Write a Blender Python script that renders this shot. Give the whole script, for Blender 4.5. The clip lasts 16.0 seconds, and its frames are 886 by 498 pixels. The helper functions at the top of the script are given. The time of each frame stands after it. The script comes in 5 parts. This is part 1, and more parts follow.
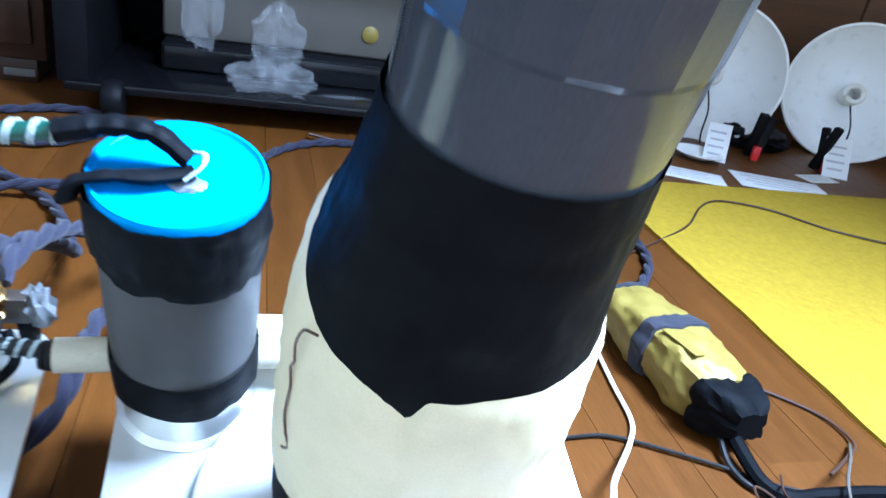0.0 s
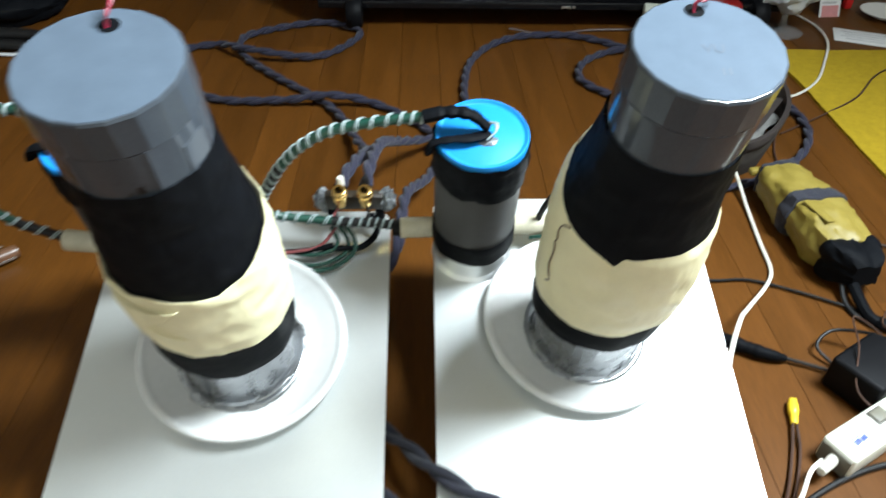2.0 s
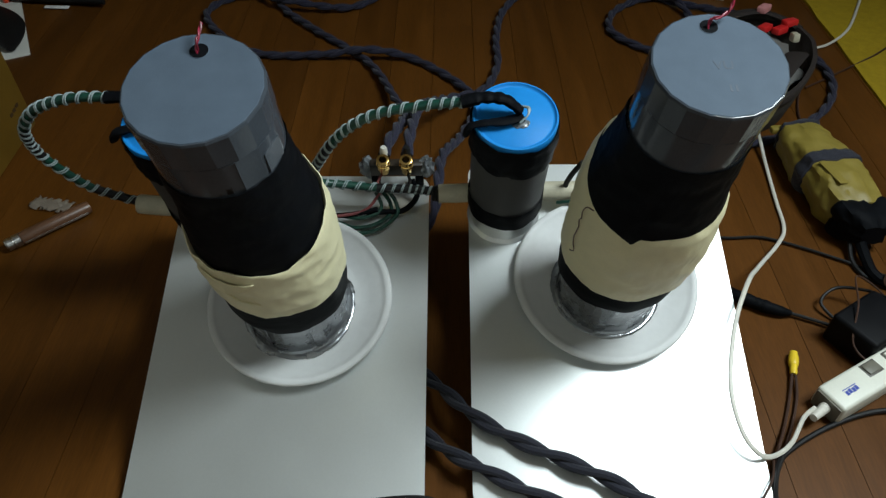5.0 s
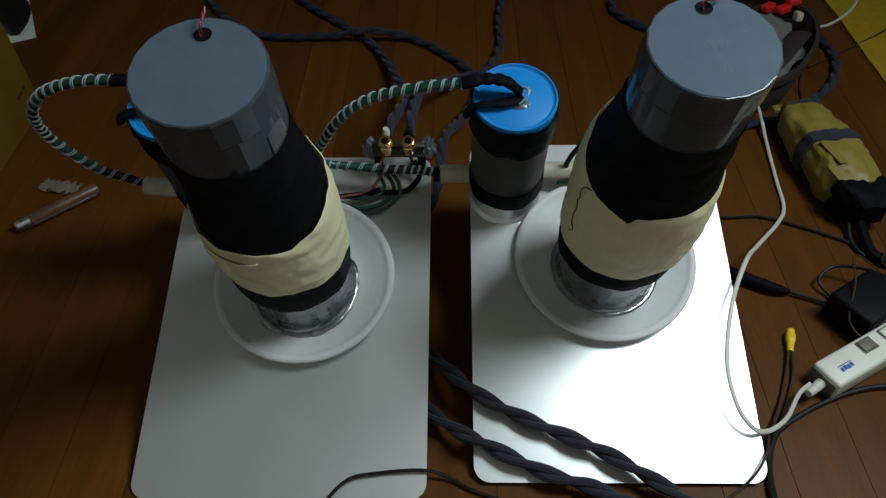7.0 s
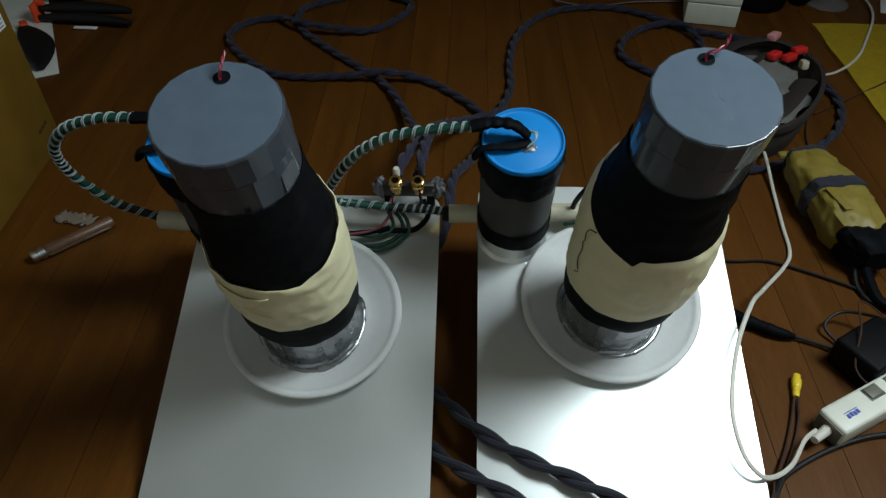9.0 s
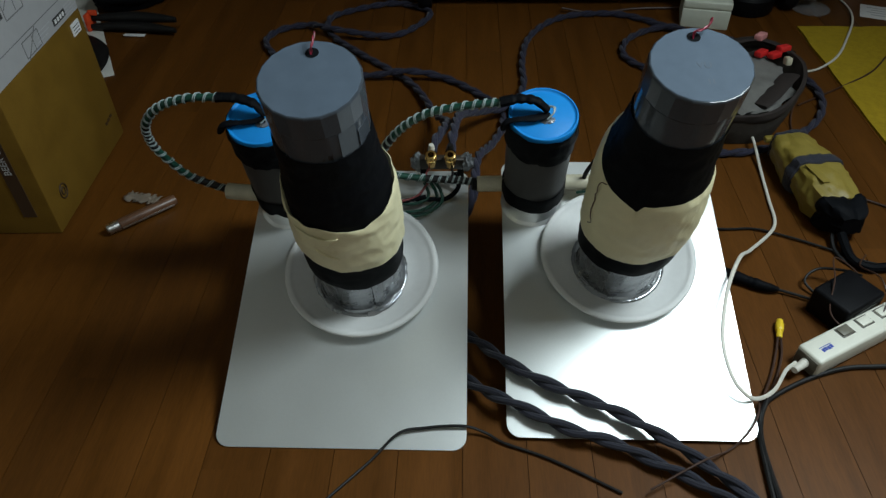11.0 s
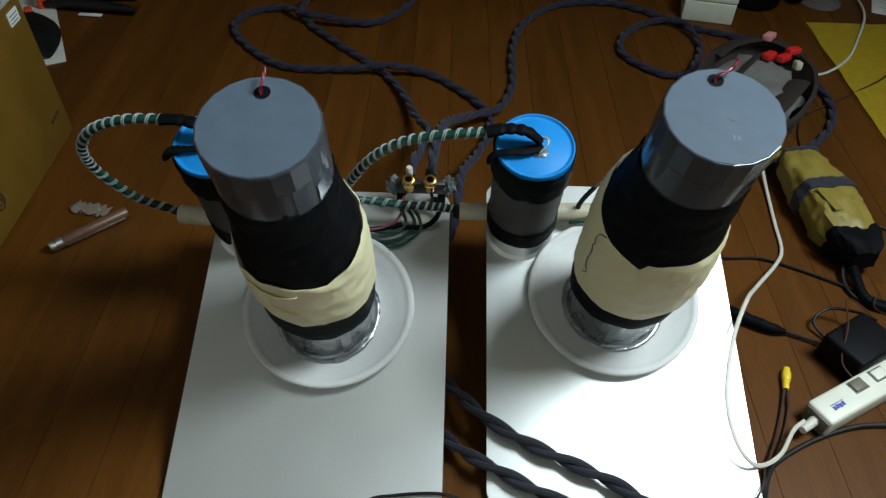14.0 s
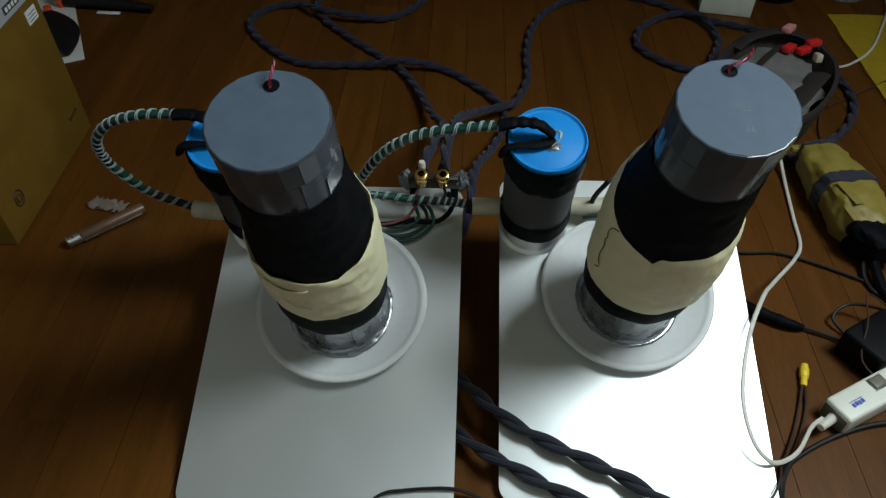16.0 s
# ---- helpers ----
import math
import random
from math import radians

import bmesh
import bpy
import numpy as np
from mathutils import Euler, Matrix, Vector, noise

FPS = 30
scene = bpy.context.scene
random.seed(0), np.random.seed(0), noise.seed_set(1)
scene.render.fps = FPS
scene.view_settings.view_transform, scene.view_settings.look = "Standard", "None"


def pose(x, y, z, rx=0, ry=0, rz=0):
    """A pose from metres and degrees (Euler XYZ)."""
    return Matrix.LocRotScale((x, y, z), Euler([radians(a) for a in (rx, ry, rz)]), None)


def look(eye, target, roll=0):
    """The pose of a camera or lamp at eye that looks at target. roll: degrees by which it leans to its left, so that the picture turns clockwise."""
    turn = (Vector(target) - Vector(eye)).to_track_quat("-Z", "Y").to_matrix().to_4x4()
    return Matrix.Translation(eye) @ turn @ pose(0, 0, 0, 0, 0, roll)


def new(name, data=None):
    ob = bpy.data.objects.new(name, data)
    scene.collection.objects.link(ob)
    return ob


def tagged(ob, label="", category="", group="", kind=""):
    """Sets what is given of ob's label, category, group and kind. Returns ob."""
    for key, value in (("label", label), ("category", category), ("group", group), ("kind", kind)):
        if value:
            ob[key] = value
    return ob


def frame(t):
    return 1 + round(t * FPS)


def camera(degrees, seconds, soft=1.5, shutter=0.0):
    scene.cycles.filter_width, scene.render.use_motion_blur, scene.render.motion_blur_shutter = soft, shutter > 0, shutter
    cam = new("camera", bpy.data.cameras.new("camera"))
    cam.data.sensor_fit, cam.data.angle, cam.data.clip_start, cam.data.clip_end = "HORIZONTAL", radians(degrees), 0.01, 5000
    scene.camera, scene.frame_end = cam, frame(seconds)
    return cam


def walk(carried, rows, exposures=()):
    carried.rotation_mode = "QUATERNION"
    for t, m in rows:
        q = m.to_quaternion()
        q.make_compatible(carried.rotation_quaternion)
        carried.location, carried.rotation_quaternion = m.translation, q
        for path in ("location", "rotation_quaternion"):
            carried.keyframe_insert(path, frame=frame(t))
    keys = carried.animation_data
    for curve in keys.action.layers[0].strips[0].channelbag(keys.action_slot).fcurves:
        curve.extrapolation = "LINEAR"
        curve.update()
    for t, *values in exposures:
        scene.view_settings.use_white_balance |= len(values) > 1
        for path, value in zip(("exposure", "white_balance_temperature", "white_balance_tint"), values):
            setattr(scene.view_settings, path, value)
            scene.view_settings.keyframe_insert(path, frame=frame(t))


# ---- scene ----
cam = camera(63.6, 16.0, 1.35, 0.5)
PATH = [
    (0, (0.077, -0.068, 0.418), (0.611, 1.66, -0.435), 10.2),
    (0.5, (0.072, -0.116, 0.484), (0.49, 1.58, -0.492), 7.2),
    (1, (0.078, -0.153, 0.515), (0.36, 1.508, -0.563), 4.3),
    (1.5, (0.051, -0.224, 0.565), (0.208, 1.4, -0.592), 2.4),
    (2, (-0.01, -0.281, 0.6), (0.052, 1.276, -0.654), 1.3),
    (2.5, (-0.049, -0.341, 0.624), (-0.041, 1.152, -0.706), 0.7),
    (3, (-0.043, -0.343, 0.627), (-0.07, 1.088, -0.769), -0.4),
    (3.5, (-0.02, -0.309, 0.648), (-0.04, 1.083, -0.788), -0.6),
    (4, (-0.021, -0.306, 0.651), (-0.031, 1.097, -0.774), -0.4),
    (4.2, (-0.022, -0.306, 0.663), (-0.025, 1.11, -0.75), 0.1),
    (6.5, (-0.019, -0.318, 0.692), (-0.052, 1.075, -0.742), -1.2),
    (7, (-0.017, -0.319, 0.692), (-0.045, 1.058, -0.758), -0.9),
    (7.5, (-0.018, -0.32, 0.692), (-0.046, 1.078, -0.739), -0.5),
    (8, (-0.019, -0.32, 0.693), (-0.052, 1.099, -0.716), -0.2),
    (8.5, (-0.017, -0.324, 0.703), (-0.052, 1.11, -0.691), 0.4),
    (9, (-0.015, -0.325, 0.701), (-0.069, 1.124, -0.676), -0.5),
    (9.5, (-0.025, -0.348, 0.697), (-0.091, 1.078, -0.705), -1.7),
    (9.7, (-0.023, -0.394, 0.727), (-0.095, 1.052, -0.655), -1.8),
    (11.8, (-0.061, -0.477, 0.756), (-0.114, 1.013, -0.579), -0.7),
    (12, (-0.057, -0.451, 0.777), (-0.114, 1.041, -0.554), -0.9),
    (12.5, (-0.054, -0.393, 0.78), (-0.121, 1.079, -0.572), -1.3),
    (13, (-0.071, -0.342, 0.786), (-0.096, 1.112, -0.587), 0.1),
    (13.5, (-0.062, -0.34, 0.752), (-0.08, 1.088, -0.648), 0.6),
    (14, (-0.045, -0.338, 0.741), (-0.059, 1.073, -0.676), 1.2),
    (14.5, (-0.029, -0.346, 0.746), (-0.053, 1.068, -0.668), 0.9),
    (15, (-0.029, -0.342, 0.737), (-0.073, 1.069, -0.68), 0.5),
    (15.5, (-0.038, -0.341, 0.739), (-0.089, 1.069, -0.679), 0.1),
    (16, (-0.038, -0.338, 0.737), (-0.103, 1.066, -0.686), -0.3),
]
walk(cam, [(t, look(eye, target, roll)) for t, eye, target, roll in PATH],
     exposures=[(0.0, 2.36, 4800, 19), (0.5, 1.98, 5650, 17), (1.0, 1.78, 6100, 17), (1.5, 1.46, 6300, 15), (2.0, 1.36, 6400, 13), (3.0, 1.12, 6500, 11), (3.4, 0.86, 6500, 11), (3.8, 0.54, 6500, 11), (4.2, 0.13, 6500, 11), (6.3, -0.6, 6500, 10), (7.0, -0.92, 6450, 10), (8.2, -1.3, 6450, 10), (8.9, -0.72, 6450, 10), (9.7, -0.56, 6450, 10), (12.0, -0.36, 6400, 10), (13.0, -0.08, 6450, 10), (13.6, -0.08, 6450, 10), (14.6, -0.5, 6450, 10), (16.0, -0.64, 6450, 10)])

# ---- world and light ----
world = bpy.data.worlds.new("room_air")
scene.world = world
world.use_nodes = True
world.node_tree.nodes["Background"].inputs[0].default_value = (0.5, 0.55, 0.6, 1)
world.node_tree.nodes["Background"].inputs[1].default_value = 0.016
# unseen lamp, placed to match the shadows and aimed forward to dim the back
LAMP, AIM = Vector((0.86, 0.15, 1.50)), Vector((-0.50, -1.15, 0.0))
lamp_data = bpy.data.lights.new("assumed_lamp_light", "AREA")
lamp_data.shape, lamp_data.size, lamp_data.energy, lamp_data.color = "DISK", 0.62, 36.0, (0.82, 0.965, 0.99)
lamp_ob = new("assumed_lamp_light", lamp_data)
lamp_ob.matrix_world = look(LAMP + 0.09 * (AIM - LAMP).normalized(), AIM)


# ---- materials ----
def mat(name, color, rough=0.5, metal=0.0, var=0.12, scale=60.0, bump=0.15, grain=600.0, stretch=(1, 1, 1), color2=None,
        spec=0.5, coat=0.0, transmission=0.0, alpha=1.0, rough_var=0.1, bump_scale=None, sheen=0.0, emit=None):
    """A principled surface with coarse and fine variation of colour, gloss and relief, in metres."""
    m = bpy.data.materials.new(name)
    m.use_nodes = True
    nt = m.node_tree
    n, l = nt.nodes, nt.links
    b = n["Principled BSDF"]
    tc = n.new("ShaderNodeTexCoord")
    mp = n.new("ShaderNodeMapping")
    mp.inputs["Scale"].default_value = stretch
    l.new(tc.outputs["Object"], mp.inputs[0])
    big = n.new("ShaderNodeTexNoise")
    big.inputs["Scale"].default_value, big.inputs["Detail"].default_value = scale, 5
    fine = n.new("ShaderNodeTexNoise")
    fine.inputs["Scale"].default_value, fine.inputs["Detail"].default_value = grain, 3
    for t in (big, fine):
        l.new(mp.outputs[0], t.inputs["Vector"])
    mix = n.new("ShaderNodeMix")
    mix.data_type = "FLOAT"
    mix.inputs[0].default_value = 0.4
    l.new(big.outputs[0], mix.inputs[2])
    l.new(fine.outputs[0], mix.inputs[3])
    ramp = n.new("ShaderNodeValToRGB")
    dark = color2 or tuple(c * (1 - 1.6 * var) for c in color)
    light = tuple(min(1, c * (1 + 1.2 * var)) for c in color)
    ramp.color_ramp.elements[0].position, ramp.color_ramp.elements[1].position = 0.3, 0.7
    ramp.color_ramp.elements[0].color, ramp.color_ramp.elements[1].color = (*dark, 1), (*light, 1)
    l.new(mix.outputs[0], ramp.inputs[0])
    l.new(ramp.outputs[0], b.inputs["Base Color"])
    mr = n.new("ShaderNodeMapRange")
    mr.inputs["To Min"].default_value, mr.inputs["To Max"].default_value = max(0.02, rough - rough_var), min(1, rough + rough_var)
    l.new(big.outputs[0], mr.inputs[0])
    l.new(mr.outputs[0], b.inputs["Roughness"])
    b.inputs["Metallic"].default_value = metal
    b.inputs["Specular IOR Level"].default_value = spec
    b.inputs["Coat Weight"].default_value = coat
    b.inputs["Transmission Weight"].default_value = transmission
    b.inputs["Alpha"].default_value = alpha
    b.inputs["Sheen Weight"].default_value = sheen
    if emit:
        b.inputs["Emission Color"].default_value, b.inputs["Emission Strength"].default_value = (*emit[:3], 1), emit[3]
    if bump:
        bp = n.new("ShaderNodeBump")
        bp.inputs["Strength"].default_value, bp.inputs["Distance"].default_value = bump, bump_scale or 0.001
        l.new((big if bump_scale else mix).outputs[0], bp.inputs["Height"])
        l.new(bp.outputs[0], b.inputs["Normal"])
    return m


def wood_floor_material():
    """Varnished orange-brown planks: grain along the plank, tone by plank, worn gloss."""
    m = mat("varnished_plank", (0.098, 0.0345, 0.0048), rough=0.45, var=0.20, scale=7, grain=90, stretch=(6, 0.5, 1), bump=0.08, rough_var=0.12, coat=0.0, spec=0.18)
    nt = m.node_tree
    n, l = nt.nodes, nt.links
    b = n["Principled BSDF"]
    info = n.new("ShaderNodeObjectInfo")
    hsv = n.new("ShaderNodeHueSaturation")
    mr = n.new("ShaderNodeMapRange")
    mr.inputs["To Min"].default_value, mr.inputs["To Max"].default_value = 0.84, 1.16
    l.new(info.outputs["Random"], mr.inputs[0])
    l.new(mr.outputs[0], hsv.inputs["Value"])
    ramp = next(x for x in n if x.bl_idname == "ShaderNodeValToRGB")
    l.new(ramp.outputs[0], hsv.inputs["Color"])
    l.new(hsv.outputs[0], b.inputs["Base Color"])
    mp = next(x for x in n if x.bl_idname == "ShaderNodeMapping")
    add = n.new("ShaderNodeVectorMath")
    add.operation = "SCALE"
    add.inputs[0].default_value = (3.0, 7.0, 11.0)
    l.new(info.outputs["Random"], add.inputs["Scale"])
    l.new(add.outputs[0], mp.inputs["Location"])
    return m


def aluminium_material():
    """Satin anodised sheet with fine rolling lines."""
    m = mat("satin_aluminium", (0.80, 0.82, 0.81), rough=0.38, metal=0.84, var=0.02, scale=14, grain=500, bump=0.02, rough_var=0.03)
    return m


M_FLOOR = wood_floor_material()
M_GROOVE = mat("floor_groove", (0.045, 0.018, 0.005), rough=0.8)
M_ALU = aluminium_material()
M_PAPER = mat("paper_plate", (0.68, 0.68, 0.67), rough=0.75, var=0.03, scale=120, grain=2500, bump=0.1)
M_PVC = mat("grey_pvc", (0.088, 0.114, 0.150), spec=0.08, rough=0.5, var=0.08, scale=55, grain=1500, bump=0.05, rough_var=0.09)
M_PVC2 = mat("grey_glossy_tape", (0.052, 0.061, 0.074), spec=0.34, rough=0.13, var=0.1, scale=55, grain=900, stretch=(1, 1, 0.35), bump=0.30, bump_scale=0.0014, rough_var=0.1)
M_BLACK = mat("black_cloth_tape", (0.0040, 0.0045, 0.0058), rough=0.62, spec=0.06, var=0.3, scale=34, grain=900, stretch=(1, 1, 1.6), bump=0.35, bump_scale=0.003, rough_var=0.12)
M_CREAM = mat("cream_masking_tape", (0.76, 0.70, 0.45), rough=0.55, var=0.06, scale=30, grain=900, stretch=(1, 1, 1.4), bump=0.22, rough_var=0.12)
M_FOIL = mat("aluminium_tape", (0.32, 0.33, 0.345), rough=0.28, metal=1.0, var=0.1, scale=60, grain=500, bump=0.2, bump_scale=0.0015)
M_BLUE = mat("blue_plastic", (0.010, 0.235, 0.64), spec=0.25, rough=0.5, var=0.05, scale=50, bump=0.04)
M_GREYCAN = mat("grey_duct_tape", (0.054, 0.053, 0.052), spec=0.3, rough=0.55, var=0.12, scale=60, grain=1800, bump=0.25)
M_CANBASE = mat("bright_aluminium_tape", (0.74, 0.75, 0.75), rough=0.36, metal=0.9, var=0.06, scale=50, grain=500, bump=0.4, bump_scale=0.0015)
M_BEIGE = mat("beige_tube_tape", (0.50, 0.46, 0.34), rough=0.55, var=0.1, scale=60, bump=0.25)
M_NAVY = mat("navy_cloth_cord", (0.012, 0.0115, 0.030), rough=0.9, var=0.4, scale=300, grain=2500, bump=0.8, sheen=0.1)
M_NAVYDARK = mat("dark_navy_cloth_cord", (0.012, 0.0125, 0.023), rough=0.85, var=0.35, scale=300, grain=2500, bump=0.8, sheen=0.12)
M_GREEN = mat("green_wire", (0.005, 0.048, 0.032), rough=0.4, var=0.2, scale=150, bump=0.1)
M_WIREWHITE = mat("pale_wire", (0.29, 0.35, 0.35), rough=0.45, var=0.1, scale=200, bump=0.1)
M_WHITECABLE = mat("white_cable", (0.60, 0.57, 0.50), rough=0.45, var=0.05, scale=60, bump=0.05)
M_BLACKRUB = mat("black_cable", (0.009, 0.0085, 0.0085), spec=0.25, rough=0.5, var=0.25, scale=90, bump=0.15)
M_BROWNWIRE = mat("brown_wire", (0.05, 0.022, 0.013), rough=0.5, var=0.2, scale=90, bump=0.1)
M_RED = mat("red_plastic", (0.62, 0.02, 0.02), rough=0.4, var=0.1, scale=60, bump=0.05)
M_PINKWIRE = mat("faded_red_wire", (0.20, 0.045, 0.045), rough=0.45, var=0.15, scale=90, bump=0.05)
M_CLOUDY = mat("cloudy_clear_plastic", (0.50, 0.52, 0.54), rough=0.18, var=0.1, scale=60, alpha=0.22, bump=0.1)
M_DARKRED = mat("dark_red_wire", (0.16, 0.010, 0.022), rough=0.4, var=0.15, scale=90, bump=0.05)
M_CRIMSON = mat("crimson_wire", (0.28, 0.012, 0.04), rough=0.4, var=0.15, scale=90, bump=0.05)
M_GOLD = mat("gold_plate", (0.85, 0.55, 0.18), rough=0.22, metal=1.0, var=0.08, scale=150, bump=0.05)
M_GLUE = mat("hot_glue", (0.20, 0.215, 0.23), rough=0.3, var=0.08, scale=90, bump=0.3, transmission=0.25)
M_BOARDBLK = mat("black_terminal_plate", (0.03, 0.022, 0.016), rough=0.35, var=0.2, scale=90, bump=0.1)
M_STRIP = mat("ivory_plastic", (0.70, 0.69, 0.60), rough=0.42, var=0.04, scale=40, bump=0.05)
M_STRIPDARK = mat("brown_grey_plastic", (0.14, 0.13, 0.10), rough=0.5, var=0.1, scale=60)
M_LOGO = mat("blue_print", (0.03, 0.06, 0.35), rough=0.5, var=0.05)
M_YELLOWTIP = mat("yellow_plug", (0.80, 0.55, 0.03), rough=0.4, var=0.05, scale=80)
M_MAT = mat("yellow_felt_mat", (0.36, 0.245, 0.016), rough=0.95, spec=0.1, var=0.12, scale=90, grain=520, bump=1.0)
M_BAG = mat("yellow_paper_tape", (0.235, 0.175, 0.030), rough=0.5, var=0.1, scale=40, grain=900, bump=0.4)
M_POUCH = mat("grey_woven_fabric", (0.15, 0.145, 0.135), rough=0.85, var=0.15, scale=70, grain=1500, bump=0.5)
M_POUCHWALL = mat("dark_mesh_fabric", (0.060, 0.052, 0.045), rough=0.85, spec=0.2, var=0.2, scale=90, grain=1500, bump=0.6)
M_POUCHIN = mat("dark_brown_lining", (0.020, 0.013, 0.011), rough=0.85, var=0.15, scale=70, grain=900, bump=0.4)
M_CARTON = mat("printed_gold_carton", (0.175, 0.098, 0.014), rough=0.5, spec=0.2, var=0.10, scale=22, grain=900, bump=0.15, color2=(0.13, 0.070, 0.010))
M_CARTONDARK = mat("dark_brown_print", (0.05, 0.026, 0.012), rough=0.5, var=0.1)
M_SHEET = mat("white_printed_sheet", (0.72, 0.72, 0.72), rough=0.6, var=0.03, scale=60)
M_LEAFLET = mat("white_leaflet_paper", (0.36, 0.36, 0.37), rough=0.6, var=0.04, scale=60)
M_INK = mat("grey_ink", (0.16, 0.16, 0.16), rough=0.6, var=0.1)
M_INKPALE = mat("pale_grey_ink", (0.42, 0.42, 0.44), rough=0.6, var=0.1)
M_INKBLK = mat("black_ink", (0.03, 0.03, 0.03), rough=0.6, var=0.1)
M_KNIFEWOOD = mat("worn_brown_lighter", (0.11, 0.052, 0.028), rough=0.35, var=0.25, scale=30, stretch=(1, 4, 1), bump=0.2)
M_STEEL = mat("worn_steel", (0.55, 0.54, 0.52), rough=0.3, metal=1.0, var=0.1, scale=90, bump=0.1)
M_SCRAP = mat("translucent_scrap", (0.26, 0.215, 0.17), rough=0.5, var=0.15, scale=120, bump=0.4, alpha=0.65)
# wall and ceiling tones are set by how much fill light they bounce
M_WALL = mat("white_wallpaper", (0.58, 0.56, 0.51), rough=0.9, var=0.03, scale=20, grain=300, bump=0.2)
M_CEIL = mat("white_ceiling", (0.62, 0.62, 0.60), rough=0.9, var=0.02, scale=20, grain=200, bump=0.2)
M_SIDEWOOD = mat("brown_sideboard_wood", (0.110, 0.048, 0.018), rough=0.4, var=0.25, scale=5, grain=60, stretch=(0.6, 1, 8), bump=0.1)
M_CABWOOD = mat("dark_brown_cabinet_wood", (0.036, 0.015, 0.006), rough=0.4, var=0.25, scale=5, grain=60, stretch=(0.6, 1, 8), bump=0.1)
M_BLKGLOSS = mat("black_gloss", (0.005, 0.005, 0.006), spec=0.3, rough=0.16, var=0.2, scale=30, bump=0.02)
M_BLKMATT = mat("black_matt_plastic", (0.004, 0.004, 0.005), spec=0.12, rough=0.55, var=0.2, scale=60)
M_APPL = mat("pale_appliance_plastic", (0.085, 0.075, 0.062), rough=0.5, var=0.04, scale=30)
M_FILM = mat("clear_plastic_film", (0.80, 0.82, 0.84), rough=0.12, var=0.03, scale=60, transmission=0.6, alpha=0.15, bump=0.6, bump_scale=0.004)
M_DISH = mat("white_enamel_reflector", (0.84, 0.84, 0.82), rough=0.3, var=0.02, scale=30, bump=0.0)
M_CERAMIC = mat("white_lamp_ceramic", (0.72, 0.70, 0.64), rough=0.35, var=0.03, scale=60)
M_WHITEBOX = mat("ivory_foam_block", (0.60, 0.62, 0.53), rough=0.5, var=0.05, scale=60, bump=0.3)
M_SILVER = mat("silver_bag", (0.42, 0.43, 0.45), rough=0.3, metal=0.25, var=0.2, scale=25, bump=0.6, bump_scale=0.003)
M_PINK = mat("pink_print", (0.60, 0.25, 0.25), rough=0.5, var=0.1)
# cap grey made darker: the shade of the embossing is put into the colour
M_RELIEFSHADE = mat("embossed_mark_shade", (0.060, 0.078, 0.106), rough=0.4, var=0.1)
M_ORANGE = mat("orange_red_plastic", (0.75, 0.075, 0.02), rough=0.45, var=0.1, scale=60, bump=0.05)
M_PALECARD = mat("pale_grey_card", (0.60, 0.59, 0.54), rough=0.7, var=0.05, scale=25, grain=800, bump=0.1)
M_LAMPGLOW = mat("lamp_diffuser", (0.8, 0.8, 0.8), rough=0.5, emit=(0.93, 0.98, 1.0, 6.0))


# ---- builders ----
def smooth(ob, on=True):
    for p in ob.data.polygons:
        p.use_smooth = on
    return ob


def part(name, bm, material, parent=None, label="", soft=True):
    """One mesh object from a bmesh, under its thing."""
    me = bpy.data.meshes.new(name)
    bm.normal_update()
    bm.to_mesh(me)
    bm.free()
    ob = new(name, me)
    me.materials.append(material)
    if parent is not None:
        ob.parent = parent
    if label:
        ob["label"] = label
    if soft:
        for p in me.polygons:
            p.use_smooth = True
        me.set_sharp_from_angle(angle=radians(38))
    return ob


def thing(name, label, category, matrix=None, group="", kind=""):
    """An Empty at the base of a thing."""
    ob = new(name)
    ob.empty_display_size = 0.02
    if matrix is not None:
        ob.matrix_world = matrix
    return tagged(ob, label, category, group, kind)


def block(sx, sy, sz, bevel=0.002, at=(0, 0, 0), m=None, segs=2):
    """A bevelled box whose base stands at 'at'."""
    bm = bmesh.new()
    bmesh.ops.create_cube(bm, size=1)
    bmesh.ops.scale(bm, vec=(sx, sy, sz), verts=bm.verts)
    if bevel:
        bmesh.ops.bevel(bm, geom=bm.edges[:], offset=bevel, segments=segs, affect="EDGES", profile=0.5)
    bmesh.ops.translate(bm, vec=(at[0], at[1], at[2] + sz / 2), verts=bm.verts)
    if m is not None:
        bmesh.ops.transform(bm, matrix=m, verts=bm.verts)
    return bm


def lathe(profile, segs=48, wob=0.0, freq=3.0, seed=0.0, at=(0, 0, 0), cap_top=True, cap_bottom=True, lean=(0, 0), edge=None):
    """A turned body about z. profile: (radius, height); wob: uneven radius; lean: shift in x, y per metre of height; edge(angle, row): shift of a row's height."""
    bm = bmesh.new()
    rings = []
    for row, (r, h) in enumerate(profile):
        ring = []
        for i in range(segs):
            a = 2 * math.pi * i / segs
            k = 1 + wob * noise.noise(Vector((freq * math.cos(a) + seed, freq * math.sin(a), 30 * h + seed)))
            hh = h + (edge(a, row) if edge else 0)
            ring.append(bm.verts.new((at[0] + r * k * math.cos(a) + lean[0] * hh, at[1] + r * k * math.sin(a) + lean[1] * hh, at[2] + hh)))
        rings.append(ring)
    for lo, hi in zip(rings, rings[1:]):
        for i in range(segs):
            bm.faces.new((lo[i], lo[(i + 1) % segs], hi[(i + 1) % segs], hi[i]))
    if cap_bottom:
        bm.faces.new(rings[0][::-1])
    if cap_top:
        bm.faces.new(rings[-1])
    return bm


